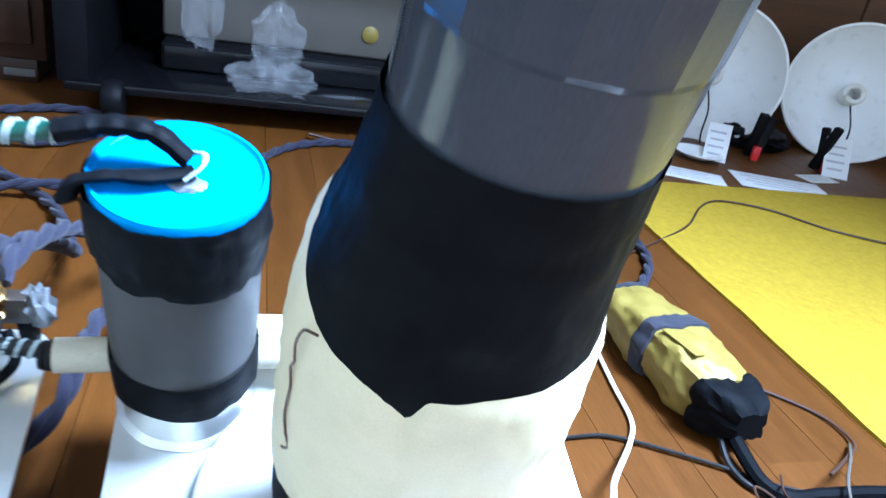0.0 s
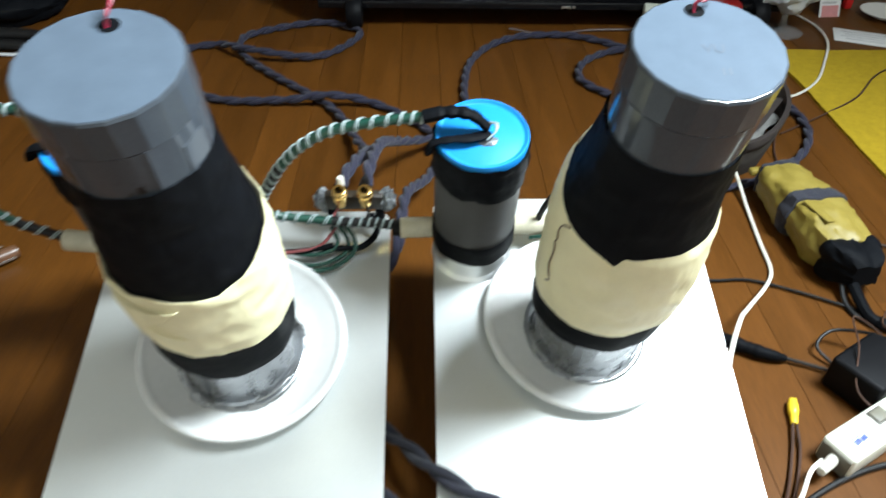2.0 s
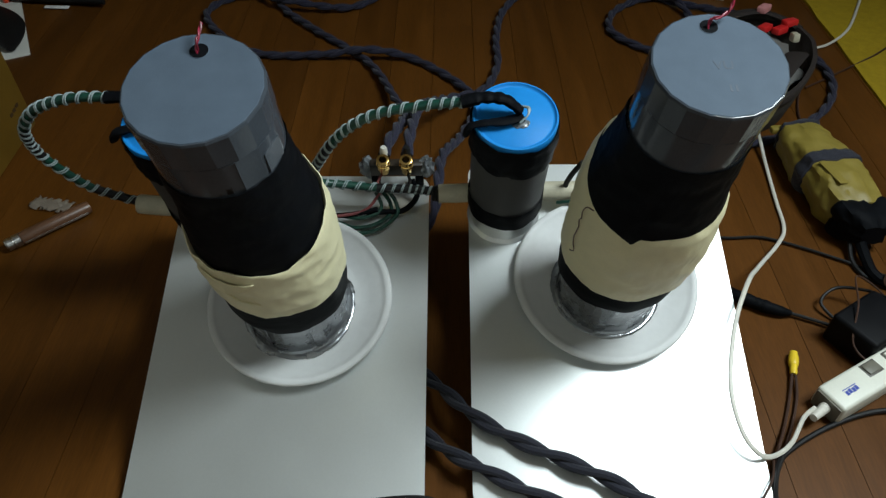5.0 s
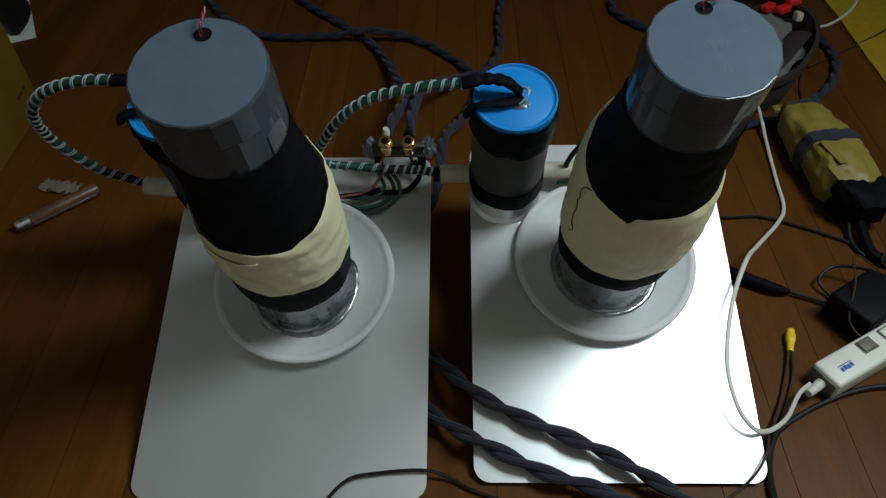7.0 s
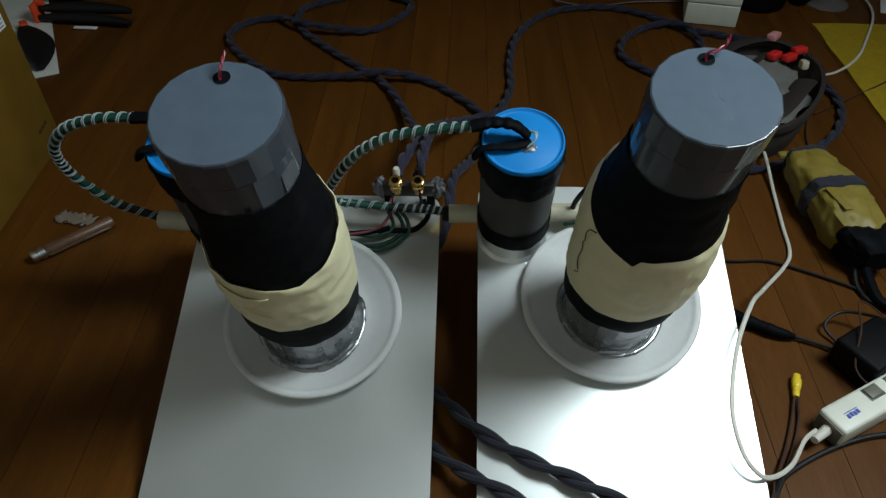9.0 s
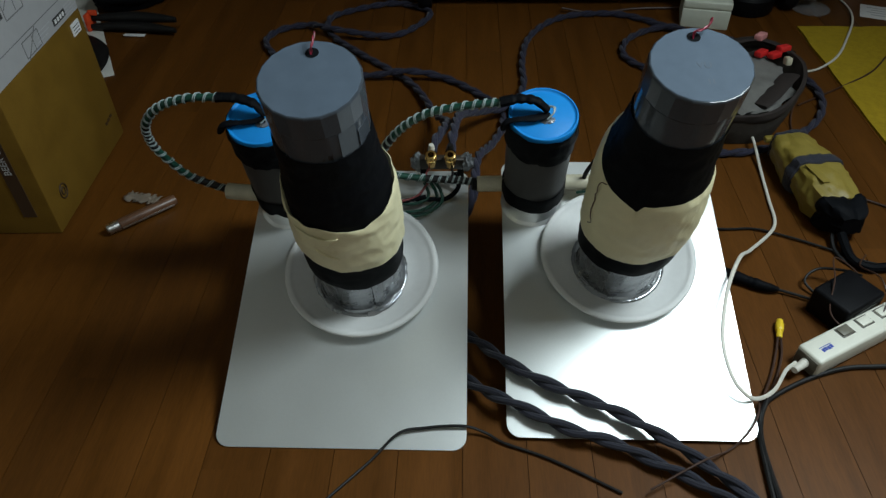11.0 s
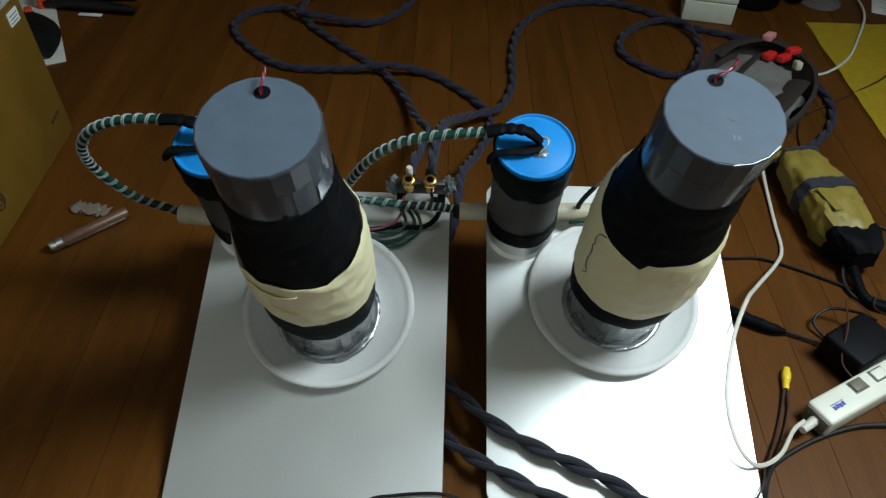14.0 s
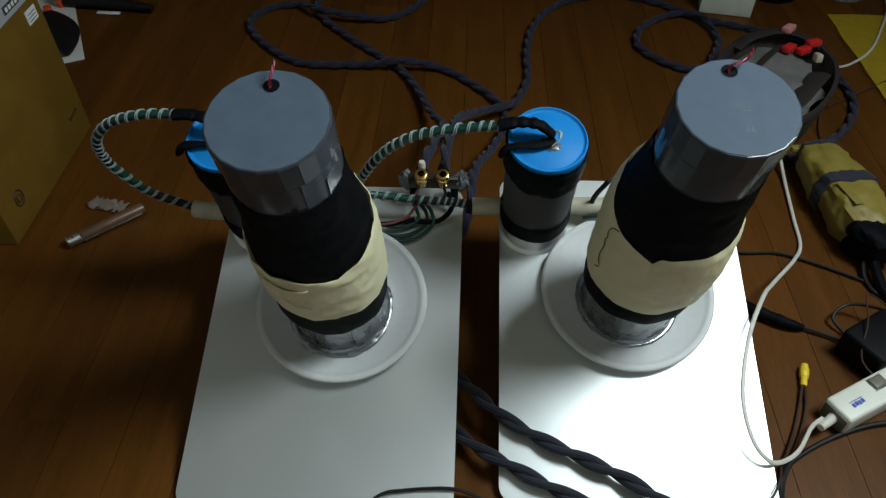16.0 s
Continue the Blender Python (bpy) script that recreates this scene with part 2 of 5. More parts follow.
def curve_points(pts, step=0.004):
    """A smooth line through pts (Catmull-Rom), at even steps."""
    p = [Vector(q) for q in pts]
    p = [2 * p[0] - p[1]] + p + [2 * p[-1] - p[-2]]
    out = []
    for i in range(1, len(p) - 2):
        a, b, c, d = p[i - 1:i + 3]
        n = max(2, int((c - b).length / step))
        for k in range(n):
            t = k / n
            out.append(0.5 * (2 * b + (c - a) * t + (2 * a - 5 * b + 4 * c - d) * t * t + (3 * b - a - 3 * c + d) * t ** 3))
    out.append(p[-2])
    return out


def frames_along(line):
    """Tangent and two normals at each point, carried on without twist."""
    out, up = [], Vector((0.13, 0.21, 1)).normalized()
    for i, q in enumerate(line):
        t = (line[min(i + 1, len(line) - 1)] - line[max(i - 1, 0)]).normalized()
        u = up - t * up.dot(t)
        if u.length < 1e-4:
            u = Vector((1, 0, 0)) - t * t.x
        u.normalize()
        out.append((t, u, t.cross(u)))
        up = u
    return out


def tube(line, r, segs=8, bm=None, flat=1.0, radius=None):
    """A round (or flattened) tube along a list of points; radius(k) with k from 0 to 1 may vary it."""
    bm = bm or bmesh.new()
    prev = None
    fr = frames_along(line)
    for i, (q, (t, u, w)) in enumerate(zip(line, fr)):
        rr = r * (radius(i / max(1, len(line) - 1)) if radius else 1)
        ring = [bm.verts.new(q + rr * (math.cos(2 * math.pi * k / segs) * w + flat * math.sin(2 * math.pi * k / segs) * u)) for k in range(segs)]
        if prev:
            for k in range(segs):
                bm.faces.new((prev[k], prev[(k + 1) % segs], ring[(k + 1) % segs], ring[k]))
        else:
            bm.faces.new(ring[::-1])
        prev = ring
    bm.faces.new(prev)
    return bm


def helix(line, R, pitch, phase=0.0, uneven=0.0, seed=0.0):
    """A winding round a line."""
    out, ang = [], phase
    fr = frames_along(line)
    for i, (q, (t, u, w)) in enumerate(zip(line, fr)):
        if i:
            d = (q - line[i - 1]).length
            ang += 2 * math.pi * d / (pitch * (1 + uneven * noise.noise(Vector((i * 0.02 + seed, seed, 0)))))
        out.append(q + R * (math.cos(ang) * w + math.sin(ang) * u))
    return out


def cord(name, pts, label, category="cord", strands=2, R=0.0042, r=0.0046, pitch=0.05, material=None, group="", step=0.005):
    """A cord of strands laid round one another, each strand a part."""
    ob = thing(name, label, category, group=group)
    line = curve_points(pts, step)
    for s in range(strands):
        part("strand", tube(helix(line, R, pitch, 2 * math.pi * s / strands), r, 8), material or M_NAVY, ob)
    return ob


def cable(name, pts, r, material, label, category="cable", flat=1.0, segs=8, step=0.005, group=""):
    """A plain round cable, one mesh."""
    ob = part(name, tube(curve_points(pts, step), r, segs, flat=flat), material)
    return tagged(ob, label, category, group)


def lump(sx, sy, sz, amount=0.12, freq=4.0, seed=0.0, level=3, facet=0.0):
    """A rounded crumpled body about the origin."""
    bm = bmesh.new()
    bmesh.ops.create_icosphere(bm, subdivisions=level, radius=1)
    for v in bm.verts:
        k = 1 + amount * noise.noise(v.co * freq + Vector((seed, seed * 2, seed))) + 0.5 * amount * noise.noise(v.co * freq * 2.7 + Vector((seed, 0, 3)))
        v.co = Vector((v.co.x * sx, v.co.y * sy, v.co.z * sz)) * k
    return bm


def text_part(words, size, parent, material, m, name="lettering", depth=0.0002):
    """Raised lettering in the built-in font, laid out by the pose m."""
    cu = bpy.data.curves.new(name, "FONT")
    cu.body, cu.size, cu.extrude, cu.align_x, cu.align_y = words, size, depth, "CENTER", "CENTER"
    tmp = bpy.data.objects.new(name, cu)
    scene.collection.objects.link(tmp)
    me = bpy.data.meshes.new_from_object(tmp.evaluated_get(bpy.context.evaluated_depsgraph_get()))
    bpy.data.objects.remove(tmp)
    me.transform(m)
    me.materials.append(material)
    ob = new(name, me)
    ob.parent = parent
    return ob


# ---- the room ----
X0, X1, Y0, Y1, H = -1.9, 2.3, -1.6, 2.0, 2.4
floor = tagged(part("floor", block(X1 - X0 + 0.2, Y1 - Y0 + 0.2, 0.05, 0, ((X0 + X1) / 2, (Y0 + Y1) / 2, -0.056)), M_GROOVE), "orange-brown varnished wooden plank floor", "floor", kind="structure")
# assumed walls and ceiling close the room and bounce fill light
for nm, sx, sy, cx, cy in (("wall_north", X1 - X0, 0.1, (X0 + X1) / 2, Y1 + 0.05), ("wall_south", X1 - X0, 0.1, (X0 + X1) / 2, Y0 - 0.05),
                           ("wall_west", 0.1, Y1 - Y0 + 0.2, X0 - 0.05, (Y0 + Y1) / 2), ("wall_east", 0.1, Y1 - Y0 + 0.2, X1 + 0.05, (Y0 + Y1) / 2)):
    tagged(part(nm, block(sx, sy, H, 0, (cx, cy, -0.006)), M_WALL), "assumed off-white papered room wall, mostly out of view", "wall", kind="structure")
tagged(part("ceiling", block(X1 - X0 + 0.2, Y1 - Y0 + 0.2, 0.1, 0, ((X0 + X1) / 2, (Y0 + Y1) / 2, H - 0.004)), M_CEIL), "assumed plain white ceiling, out of view", "ceiling", kind="structure")
# the pendant body is assumed: an unseen fixture built round the area light
lamp = thing("assumed_pendant_lamp", "assumed unseen lamp, as a tilted white pendant with glowing diffuser", "lamp", look(LAMP, AIM))
part("shade", lathe([(0.29, 0.03), (0.305, 0.05), (0.305, 0.09), (0.14, 0.116)], 40), M_CEIL, lamp)
part("diffuser", lathe([(0.20, -0.035), (0.275, -0.01), (0.29, 0.03)], 40), M_LAMPGLOW, lamp)
up = lamp.matrix_world.inverted()
hang = LAMP - 0.112 * (AIM - LAMP).normalized()
part("cord", tube([up @ Vector((hang.x, hang.y, hang.z + k * (H - hang.z - 0.006) / 8)) for k in range(9)], 0.004, 8), M_WHITECABLE, lamp, "white lamp cord")

# ---- boards: 300 x 400 mm sheets, raised at the back ----
TILT_DEG = 17.0
BOARD = pose(0, 0.005, 0.006, TILT_DEG, 0, 0)


def at_board(u, v, n=0.0):
    return BOARD @ Matrix.Translation((u, v, n))


def on_board(u, v, n):
    return tuple(BOARD @ Vector((u, v, n)))


def sheet(w, h, t, radius):
    """A flat sheet with rounded corners and slightly eased edges."""
    bm = bmesh.new()
    ring = []
    for cx, cy, a0 in ((w / 2 - radius, h / 2 - radius, 0), (-w / 2 + radius, h / 2 - radius, 90), (-w / 2 + radius, -h / 2 + radius, 180), (w / 2 - radius, -h / 2 + radius, 270)):
        for k in range(9):
            a = radians(a0 + k * 90 / 8)
            ring.append((cx + radius * math.cos(a), cy + radius * math.sin(a)))
    f = bm.faces.new([bm.verts.new((x, y, 0)) for x, y in ring])
    up = bmesh.ops.extrude_face_region(bm, geom=[f])
    bmesh.ops.translate(bm, vec=(0, 0, t), verts=[g for g in up["geom"] if isinstance(g, bmesh.types.BMVert)])
    bmesh.ops.recalc_face_normals(bm, faces=bm.faces[:])
    return bm


def aluminium_board(u0, u1, v0, v1, label):
    ob = thing("aluminium_board", label, "metal board", at_board((u0 + u1) / 2, (v0 + v1) / 2, -0.003), "aluminium boards")
    part("plate", sheet(u1 - u0, v1 - v0, 0.003, 0.017), M_ALU, ob)
    # wooden batten that props the sheet's back edge
    m = ob.matrix_world.inverted()
    part("batten", block(u1 - u0 - 0.10, 0.03, 0.085, 0.002, m=m @ pose((u0 + u1) / 2, 0.335, 0.0)), M_CABWOOD, ob)
    return ob


aluminium_board(-0.344, -0.044, -0.015, 0.394, "satin grey aluminium sheet propped at a slant on the floor")
aluminium_board(0.004, 0.301, 0.002, 0.412, "bright satin aluminium sheet under a loop of white cable")


def paper_plate(u, v, r, label, ribs):
    """A ribbed paper plate standing upside-up: flat middle, fluted slope, rolled rim."""
    ob = thing("paper_plate", label, "plate", at_board(u, v, 0.0), "paper plates")
    bm = bmesh.new()
    segs = 180
    prof = [(0.0, 0.0015), (0.60, 0.0015), (0.66, 0.0024), (0.76, 0.0072), (0.87, 0.0122), (0.912, 0.0140), (0.922, 0.0151), (0.945, 0.0160), (0.978, 0.0158), (0.994, 0.0146), (1.0, 0.0126), (0.995, 0.0112), (0.985, 0.0122), (0.93, 0.0125), (0.87, 0.0110), (0.76, 0.0055), (0.64, 0.0003), (0.0, 0.0)]
    rings = []
    for f, h in prof:
        ring = []
        for i in range(segs):
            a = 2 * math.pi * i / segs
            flute = ribs * (1 if i % 2 else -1) if 0.65 < f < 0.91 else 0
            warp = 0.0016 * math.sin(2 * a + u * 40) * f
            ring.append(bm.verts.new((r * f * math.cos(a), r * f * math.sin(a), h + flute + warp + 0.0012 * f)) if f > 0 else None)
        rings.append(ring)
    c0, c1 = bm.verts.new((0, 0, prof[0][1])), bm.verts.new((0, 0, prof[-1][1]))
    for lo, hi in zip(rings, rings[1:]):
        for i in range(segs):
            j = (i + 1) % segs
            if lo[0] is None:
                bm.faces.new((c0, hi[i], hi[j]))
            elif hi[0] is None:
                bm.faces.new((lo[i], c1, lo[j]))
            else:
                bm.faces.new((lo[i], hi[i], hi[j], lo[j]))
    bmesh.ops.recalc_face_normals(bm, faces=bm.faces[:])
    part("dish", bm, M_PAPER, ob)
    return ob


paper_plate(-0.1855, 0.2235, 0.1025, "white ribbed paper plate on the grey sheet", 0.00050)
paper_plate(0.1565, 0.2490, 0.1030, "white paper plate lying on the bright sheet", 0.00012)


def band(profile, seed, wob=0.02, edge=None, segs=96, lean=(0, 0), freq=3.0, crease=0.0, step=0.0035, shift=None):
    """A sleeve of tape about z: uneven radius, ragged ends and sharp creases that run slantwise round it."""
    bm = bmesh.new()
    rings = []
    fine = []
    for k, ((r0, h0), (r1, h1)) in enumerate(zip(profile, profile[1:])):
        n = max(1, int(abs(h1 - h0) / step))
        fine += [(k + q / n, r0 + (r1 - r0) * q / n, h0 + (h1 - h0) * q / n) for q in range(n)]
    fine.append((len(profile) - 1.0, *profile[-1]))
    for row, r, h in fine:
        ring = []
        for i in range(segs):
            a = 2 * math.pi * i / segs
            c, d = math.cos(a), math.sin(a)
            hh = h + (edge(a, row) if edge else 0)
            k = 1 + wob * noise.noise(Vector((freq * c + seed, freq * d, 22 * hh + seed)))
            ridge = 0.0
            for f, w, sl in ((1.5, 1.0, 40), (3.0, 0.6, 62), (7.0, 0.35, 110)):
                ridge += w * (1 - 2.6 * abs(noise.noise(Vector((f * c + seed * 3, f * d + 0.5 * sl * hh, sl * hh * 0.8 + seed + f)))))
            rr = r * k + crease * ridge
            ring.append(bm.verts.new((rr * c + lean[0] * hh + (shift(hh) if shift else 0.0), rr * d + lean[1] * hh, hh)))
        rings.append(ring)
    for lo, hi in zip(rings, rings[1:]):
        for i in range(segs):
            bm.faces.new((lo[i], lo[(i + 1) % segs], hi[(i + 1) % segs], hi[i]))
    return bm


def tower(u, v, top, rim, capbot, blackbot, crmbot, blkbot, lean, notch, seed, label, marks):
    """A capped grey pipe wrapped in black, cream and aluminium tape, standing on a plate."""
    ob = thing("taped_pipe_tower", label, "pipe", at_board(u, v, 0.0015), "taped pipe towers")

    def ragged(amp, f, s):
        return lambda a, row: amp * noise.noise(Vector((f * math.cos(a), f * math.sin(a), s)))

    # crumpled foil foot: a sleeve with flat facets, and torn strips turned out on to the plate
    part("foil_foot", band([(0.0575, 0.0035), (0.0545, 0.007), (0.0530, 0.014), (0.0525, 0.03), (0.0535, blkbot + 0.02)], seed + 3, 0.05, None, 30, lean, 4.0, 0.0006, 0.008), M_FOIL, ob, "crumpled aluminium tape foot", soft=False)
    skirt = bmesh.new()
    inner, outer = [], []
    for i in range(150):
        q = 2 * math.pi * i / 150
        c, d = math.cos(q), math.sin(q)
        strip = math.floor(q * 3.2 + seed)
        out = (0.0610 if notch else 0.0625) + 0.0024 * noise.noise(Vector((strip * 1.7, seed, 0))) * (0.5 if notch else 1.6) + 0.0011 * noise.noise(Vector((22 * c, 22 * d, seed)))
        inner.append(skirt.verts.new((0.0530 * c, 0.0530 * d, 0.0068)))
        outer.append((skirt.verts.new((0.0570 * c, 0.0570 * d, 0.0040)), skirt.verts.new((out * c, out * d, 0.0046 + 0.0006 * noise.noise(Vector((9 * c, 9 * d, seed)))))))
    for i in range(150):
        j = (i + 1) % 150
        skirt.faces.new((inner[i], outer[i][0], outer[j][0], inner[j]))
        skirt.faces.new((outer[i][0], outer[i][1], outer[j][1], outer[j][0]))
    sk = part("foil_skirt", skirt, M_FOIL, ob, "torn aluminium tape edge pressed on to the plate")
    md = sk.modifiers.new("thickness", "SOLIDIFY")
    md.thickness = 0.0003
    for deg, wide in (((-58, 0.013), (-118, 0.010)) if not notch else ((-122, 0.011), (-40, 0.012))):
        q = radians(deg)
        b = block(wide, 0.0012, blkbot - 0.008, 0.0004, m=Matrix.Rotation(q + math.pi / 2, 4, "Z") @ pose(0, 0, 0.004))
        bmesh.ops.translate(b, vec=(0.0548 * math.cos(q), 0.0548 * math.sin(q), 0), verts=b.verts)
        part("foil_tab", b, M_FOIL, ob, soft=False)
    # lower black band
    tip_b, tip_c = (radians(310), radians(310)) if notch else (radians(235), radians(215))
    amp_b, amp_c = (0.008, 0.010) if notch else (0.006, 0.017)
    lowb = lambda a, row: (amp_b * math.cos(a - tip_b) + 0.003 * noise.noise(Vector((3.5 * math.cos(a), 3.5 * math.sin(a), seed)))) * max(0, 1 - row / 3) + amp_c * math.cos(a - tip_c) * min(1, row / 3)
    part("lower_tape_band", band([(0.0585, blkbot + 0.004), (0.0605, blkbot), (0.0618, blkbot + 0.012), (0.0606, crmbot + 0.006)], seed + 1, 0.025, lowb, 110, lean, crease=0.0004), M_BLACK, ob, "black cloth tape band")
    # where the cream and the black meet, by angle
    keys = (((0, 0.012), (60, 0.036), (120, 0.036), (152, 0.028), (176, 0.009), (195, 0.001), (211, -0.003), (230, -0.004), (240, -0.008), (246, -0.013), (251, 0.001), (268, 0.005), (286, 0.008), (300, 0.008), (322, 0.007), (360, 0.012)) if notch
            else ((0, 0.009), (13, 0.011), (90, 0.024), (170, 0.016), (195, 0.007), (211, 0.001), (237, -0.001), (263, 0.004), (281, 0.000), (301, -0.005), (324, 0.000), (344, 0.006), (360, 0.009)))
    meet = lambda a: float(np.interp((math.degrees(a) + 360) % 360, [k[0] for k in keys], [k[1] for k in keys])) + 0.0008 * noise.noise(Vector((5 * math.cos(a), 5 * math.sin(a), seed)))
    tilt_c = lambda a: amp_c * math.cos(a - tip_c)
    # the wraps bow a little to one side half way up
    bow = lambda h: -0.0032 * math.exp(-((h - 0.215) / 0.05) ** 2) if notch else 0.0015 * math.exp(-((h - 0.19) / 0.05) ** 2)
    if notch:
        # black lies over the cream
        cr = [(0.0618, crmbot + 0.003), (0.0640, crmbot), (0.0660, crmbot + 0.02), (0.0658, crmbot + 0.05), (0.0640, blackbot - 0.022), (0.0618, blackbot - 0.008), (0.0572, blackbot + 0.004), (0.0515, blackbot + 0.022)]
        bk = [(0.0582, blackbot + 0.001), (0.0590, blackbot), (0.0572, blackbot + 0.010), (0.0548, blackbot + 0.026), (0.0522, blackbot + 0.045), (0.0500, blackbot + 0.062), (0.0490, capbot - 0.004), (0.0482, capbot + 0.003)]
    else:
        # black goes down inside the flared cream collar
        cr = [(0.0618, crmbot + 0.003), (0.0636, crmbot), (0.0642, crmbot + 0.02), (0.0640, crmbot + 0.045), (0.0630, blackbot - 0.012), (0.0616, blackbot - 0.001), (0.0608, blackbot), (0.0590, blackbot - 0.003), (0.0556, blackbot - 0.014)]
        bk = [(0.0585, blackbot - 0.022), (0.0585, blackbot - 0.012), (0.0580, blackbot + 0.006), (0.0556, blackbot + 0.026), (0.0526, blackbot + 0.045), (0.0502, blackbot + 0.062), (0.0490, capbot - 0.004), (0.0482, capbot + 0.003)]
    part("masking_tape_wrap", band(cr, seed + 2, 0.018, lambda a, row: tilt_c(a) * max(0, 1 - row / 4) + meet(a) * min(1, max(0, (row - 1) / 4)), 210, lean, 3.0, 0.0010, shift=bow), M_CREAM, ob, "creased cream masking tape")
    part("black_tape_wrap", band(bk, seed + 2, 0.018, lambda a, row: meet(a) * max(0.0, 1 - max(0, row - 1) / 5), 210, lean, 3.0, 0.0007, shift=bow), M_BLACK, ob, "black cloth tape with a torn pointed edge")
    # a jagged seam and a rolled flap in the cream
    def strip_on(path, r, flat, material, name):
        pts = [((rr + 0.0014) * math.cos(radians(d)) + lean[0] * h + bow(h), (rr + 0.0014) * math.sin(radians(d)) + lean[1] * h, h) for d, h, rr in path]
        part(name, tube(curve_points(pts, 0.003), r, 8, flat=flat), material, ob)
    if notch:
        strip_on([(207, 0.216, 0.0612), (200, 0.211, 0.0624), (198, 0.201, 0.0638), (200, 0.194, 0.0644), (198, 0.188, 0.0648), (200, 0.180, 0.0652), (199, 0.168, 0.0656), (198, 0.156, 0.0656), (200, 0.146, 0.0654)], 0.0006, 1.0, M_KNIFEWOOD, "tape_seam")
        strip_on([(200, 0.146, 0.0654), (203, 0.141, 0.0652), (200, 0.134, 0.0650), (197, 0.130, 0.0646)], 0.0006, 1.0, M_KNIFEWOOD, "tape_seam")
    else:
        # a corner of the tape folded over into a raised triangle
        fold, rows = bmesh.new(), []
        for i in range(13):
            k = i / 12
            row = []
            for j in range(17):
                q = j / 16
                deg = (226 + 48 * q) * (1 - k) + 246 * k
                hh = (0.2055 - 0.004 * math.sin(math.pi * q)) * (1 - k) + 0.178 * k
                rr = 0.0658 + 0.0008 * k + 0.0022 * math.sin(math.pi * k) ** 0.7 * abs(2 * q - 1) + 0.0007 * noise.noise(Vector((deg * 0.2, hh * 160, seed)))
                row.append(fold.verts.new((rr * math.cos(radians(deg)) + lean[0] * hh + bow(hh), rr * math.sin(radians(deg)) + lean[1] * hh, hh)))
            rows.append(row)
        for lo, hi in zip(rows, rows[1:]):
            for j in range(16):
                fold.faces.new((lo[j], hi[j], hi[j + 1], lo[j + 1]))
        md = part("tape_fold", fold, M_CREAM, ob, "folded corner of masking tape").modifiers.new("thickness", "SOLIDIFY")
        md.thickness = 0.0005
        strip_on([(244, 0.178, 0.0640), (254, 0.170, 0.0648), (262, 0.166, 0.0644), (270, 0.160, 0.0626)], 0.0012, 0.5, M_CREAM, "tape_crease")
    # pipe in glossy grey tape and its cap
    part("pipe", lathe([(0.0475, capbot - 0.02), (0.0476, capbot), (0.0476, rim - 0.001)], 72, 0.006, 3, seed, lean=lean), M_PVC2, ob, "glossy grey plastic pipe")
    for k in range(0 if notch else 2):
        a = radians(-48 + 26 * k)
        h = capbot + 0.004
        b = block(0.019, 0.0008, rim - capbot - 0.004 - 0.012 * k, 0.0002, m=Matrix.Translation((0.0475 * math.cos(a) + lean[0] * h, 0.0475 * math.sin(a) + lean[1] * h, h)) @ Matrix.Rotation(a + math.pi / 2, 4, "Z"))
        part("tape_strip", b, M_PVC2, ob, soft=False)
    part("cap", lathe([(0.0477, rim - 0.001), (0.0483, rim), (0.0483, top - 0.0025), (0.0474, top - 0.0006), (0.0464, top - 0.0004)], 20, 0.003, 5, seed, lean=lean, cap_top=False), M_PVC2, ob, "glossy grey pipe cap", soft=False)
    part("cap_top", lathe([(0.0464, top - 0.0020), (0.0466, top - 0.0004), (0.0463, top)], 20, 0.003, 5, seed, lean=lean), M_PVC, ob, "matt grey cap face", soft=False)
    # drilled hole, its inner shade a flat black disc, with a twisted red lead
    hx, hy = marks["hole"]
    bm = bmesh.new()
    bmesh.ops.create_circle(bm, cap_ends=True, segments=20, radius=0.0065)
    bmesh.ops.translate(bm, vec=(hx, hy, top + 0.0004), verts=bm.verts)
    part("hole", bm, M_BLACK, ob, "flat black disc for the shade inside a drilled hole")
    part("hole_rim", tube([Vector((hx + 0.0066 * math.cos(i * math.pi / 12), hy + 0.0066 * math.sin(i * math.pi / 12), top + 0.0001)) for i in range(25)], 0.0003, 6), M_PVC, ob)
    line = curve_points([(hx - 0.001, hy - 0.003, top - 0.004), (hx, hy + 0.001, top + 0.006)] + [(hx + a, hy + b, top + c) for a, b, c in marks["lead"]], 0.002)
    for s in range(2):
        part("lead", tube(helix(line, 0.0007, 0.014, math.pi * s), 0.0008, 6), M_DARKRED if s else M_CRIMSON, ob)
    # embossing nearly flat, its relief shade given by the darker grey
    if notch:
        for ch, dx, dy in (("VU", 0.002, -0.002), ):
            text_part(ch, 0.011, ob, M_RELIEFSHADE, Matrix.Translation((lean[0] * top + dx, lean[1] * top + dy, top + 0.0001)), "embossed_letters", 0.00008)
    for k in range(2 if notch else 0):
        part("embossed_mark_shade", block(0.0014, 0.006, 0.00012, 0, (lean[0] * top + 0.0035 + 0.004 * k, lean[1] * top - 0.022, top)), M_RELIEFSHADE, ob)
    if not notch:
        for k in range(2):
            a = radians(-82 + 10 * k)
            part("printed_mark", block(0.005, 0.0006, 0.011, 0.0002, m=Matrix.Translation((0.0474 * math.cos(a) + lean[0] * capbot, 0.0474 * math.sin(a) + lean[1] * capbot, capbot + 0.004)) @ Matrix.Rotation(a + math.pi / 2, 4, "Z")), M_BLACKRUB, ob)
    return ob


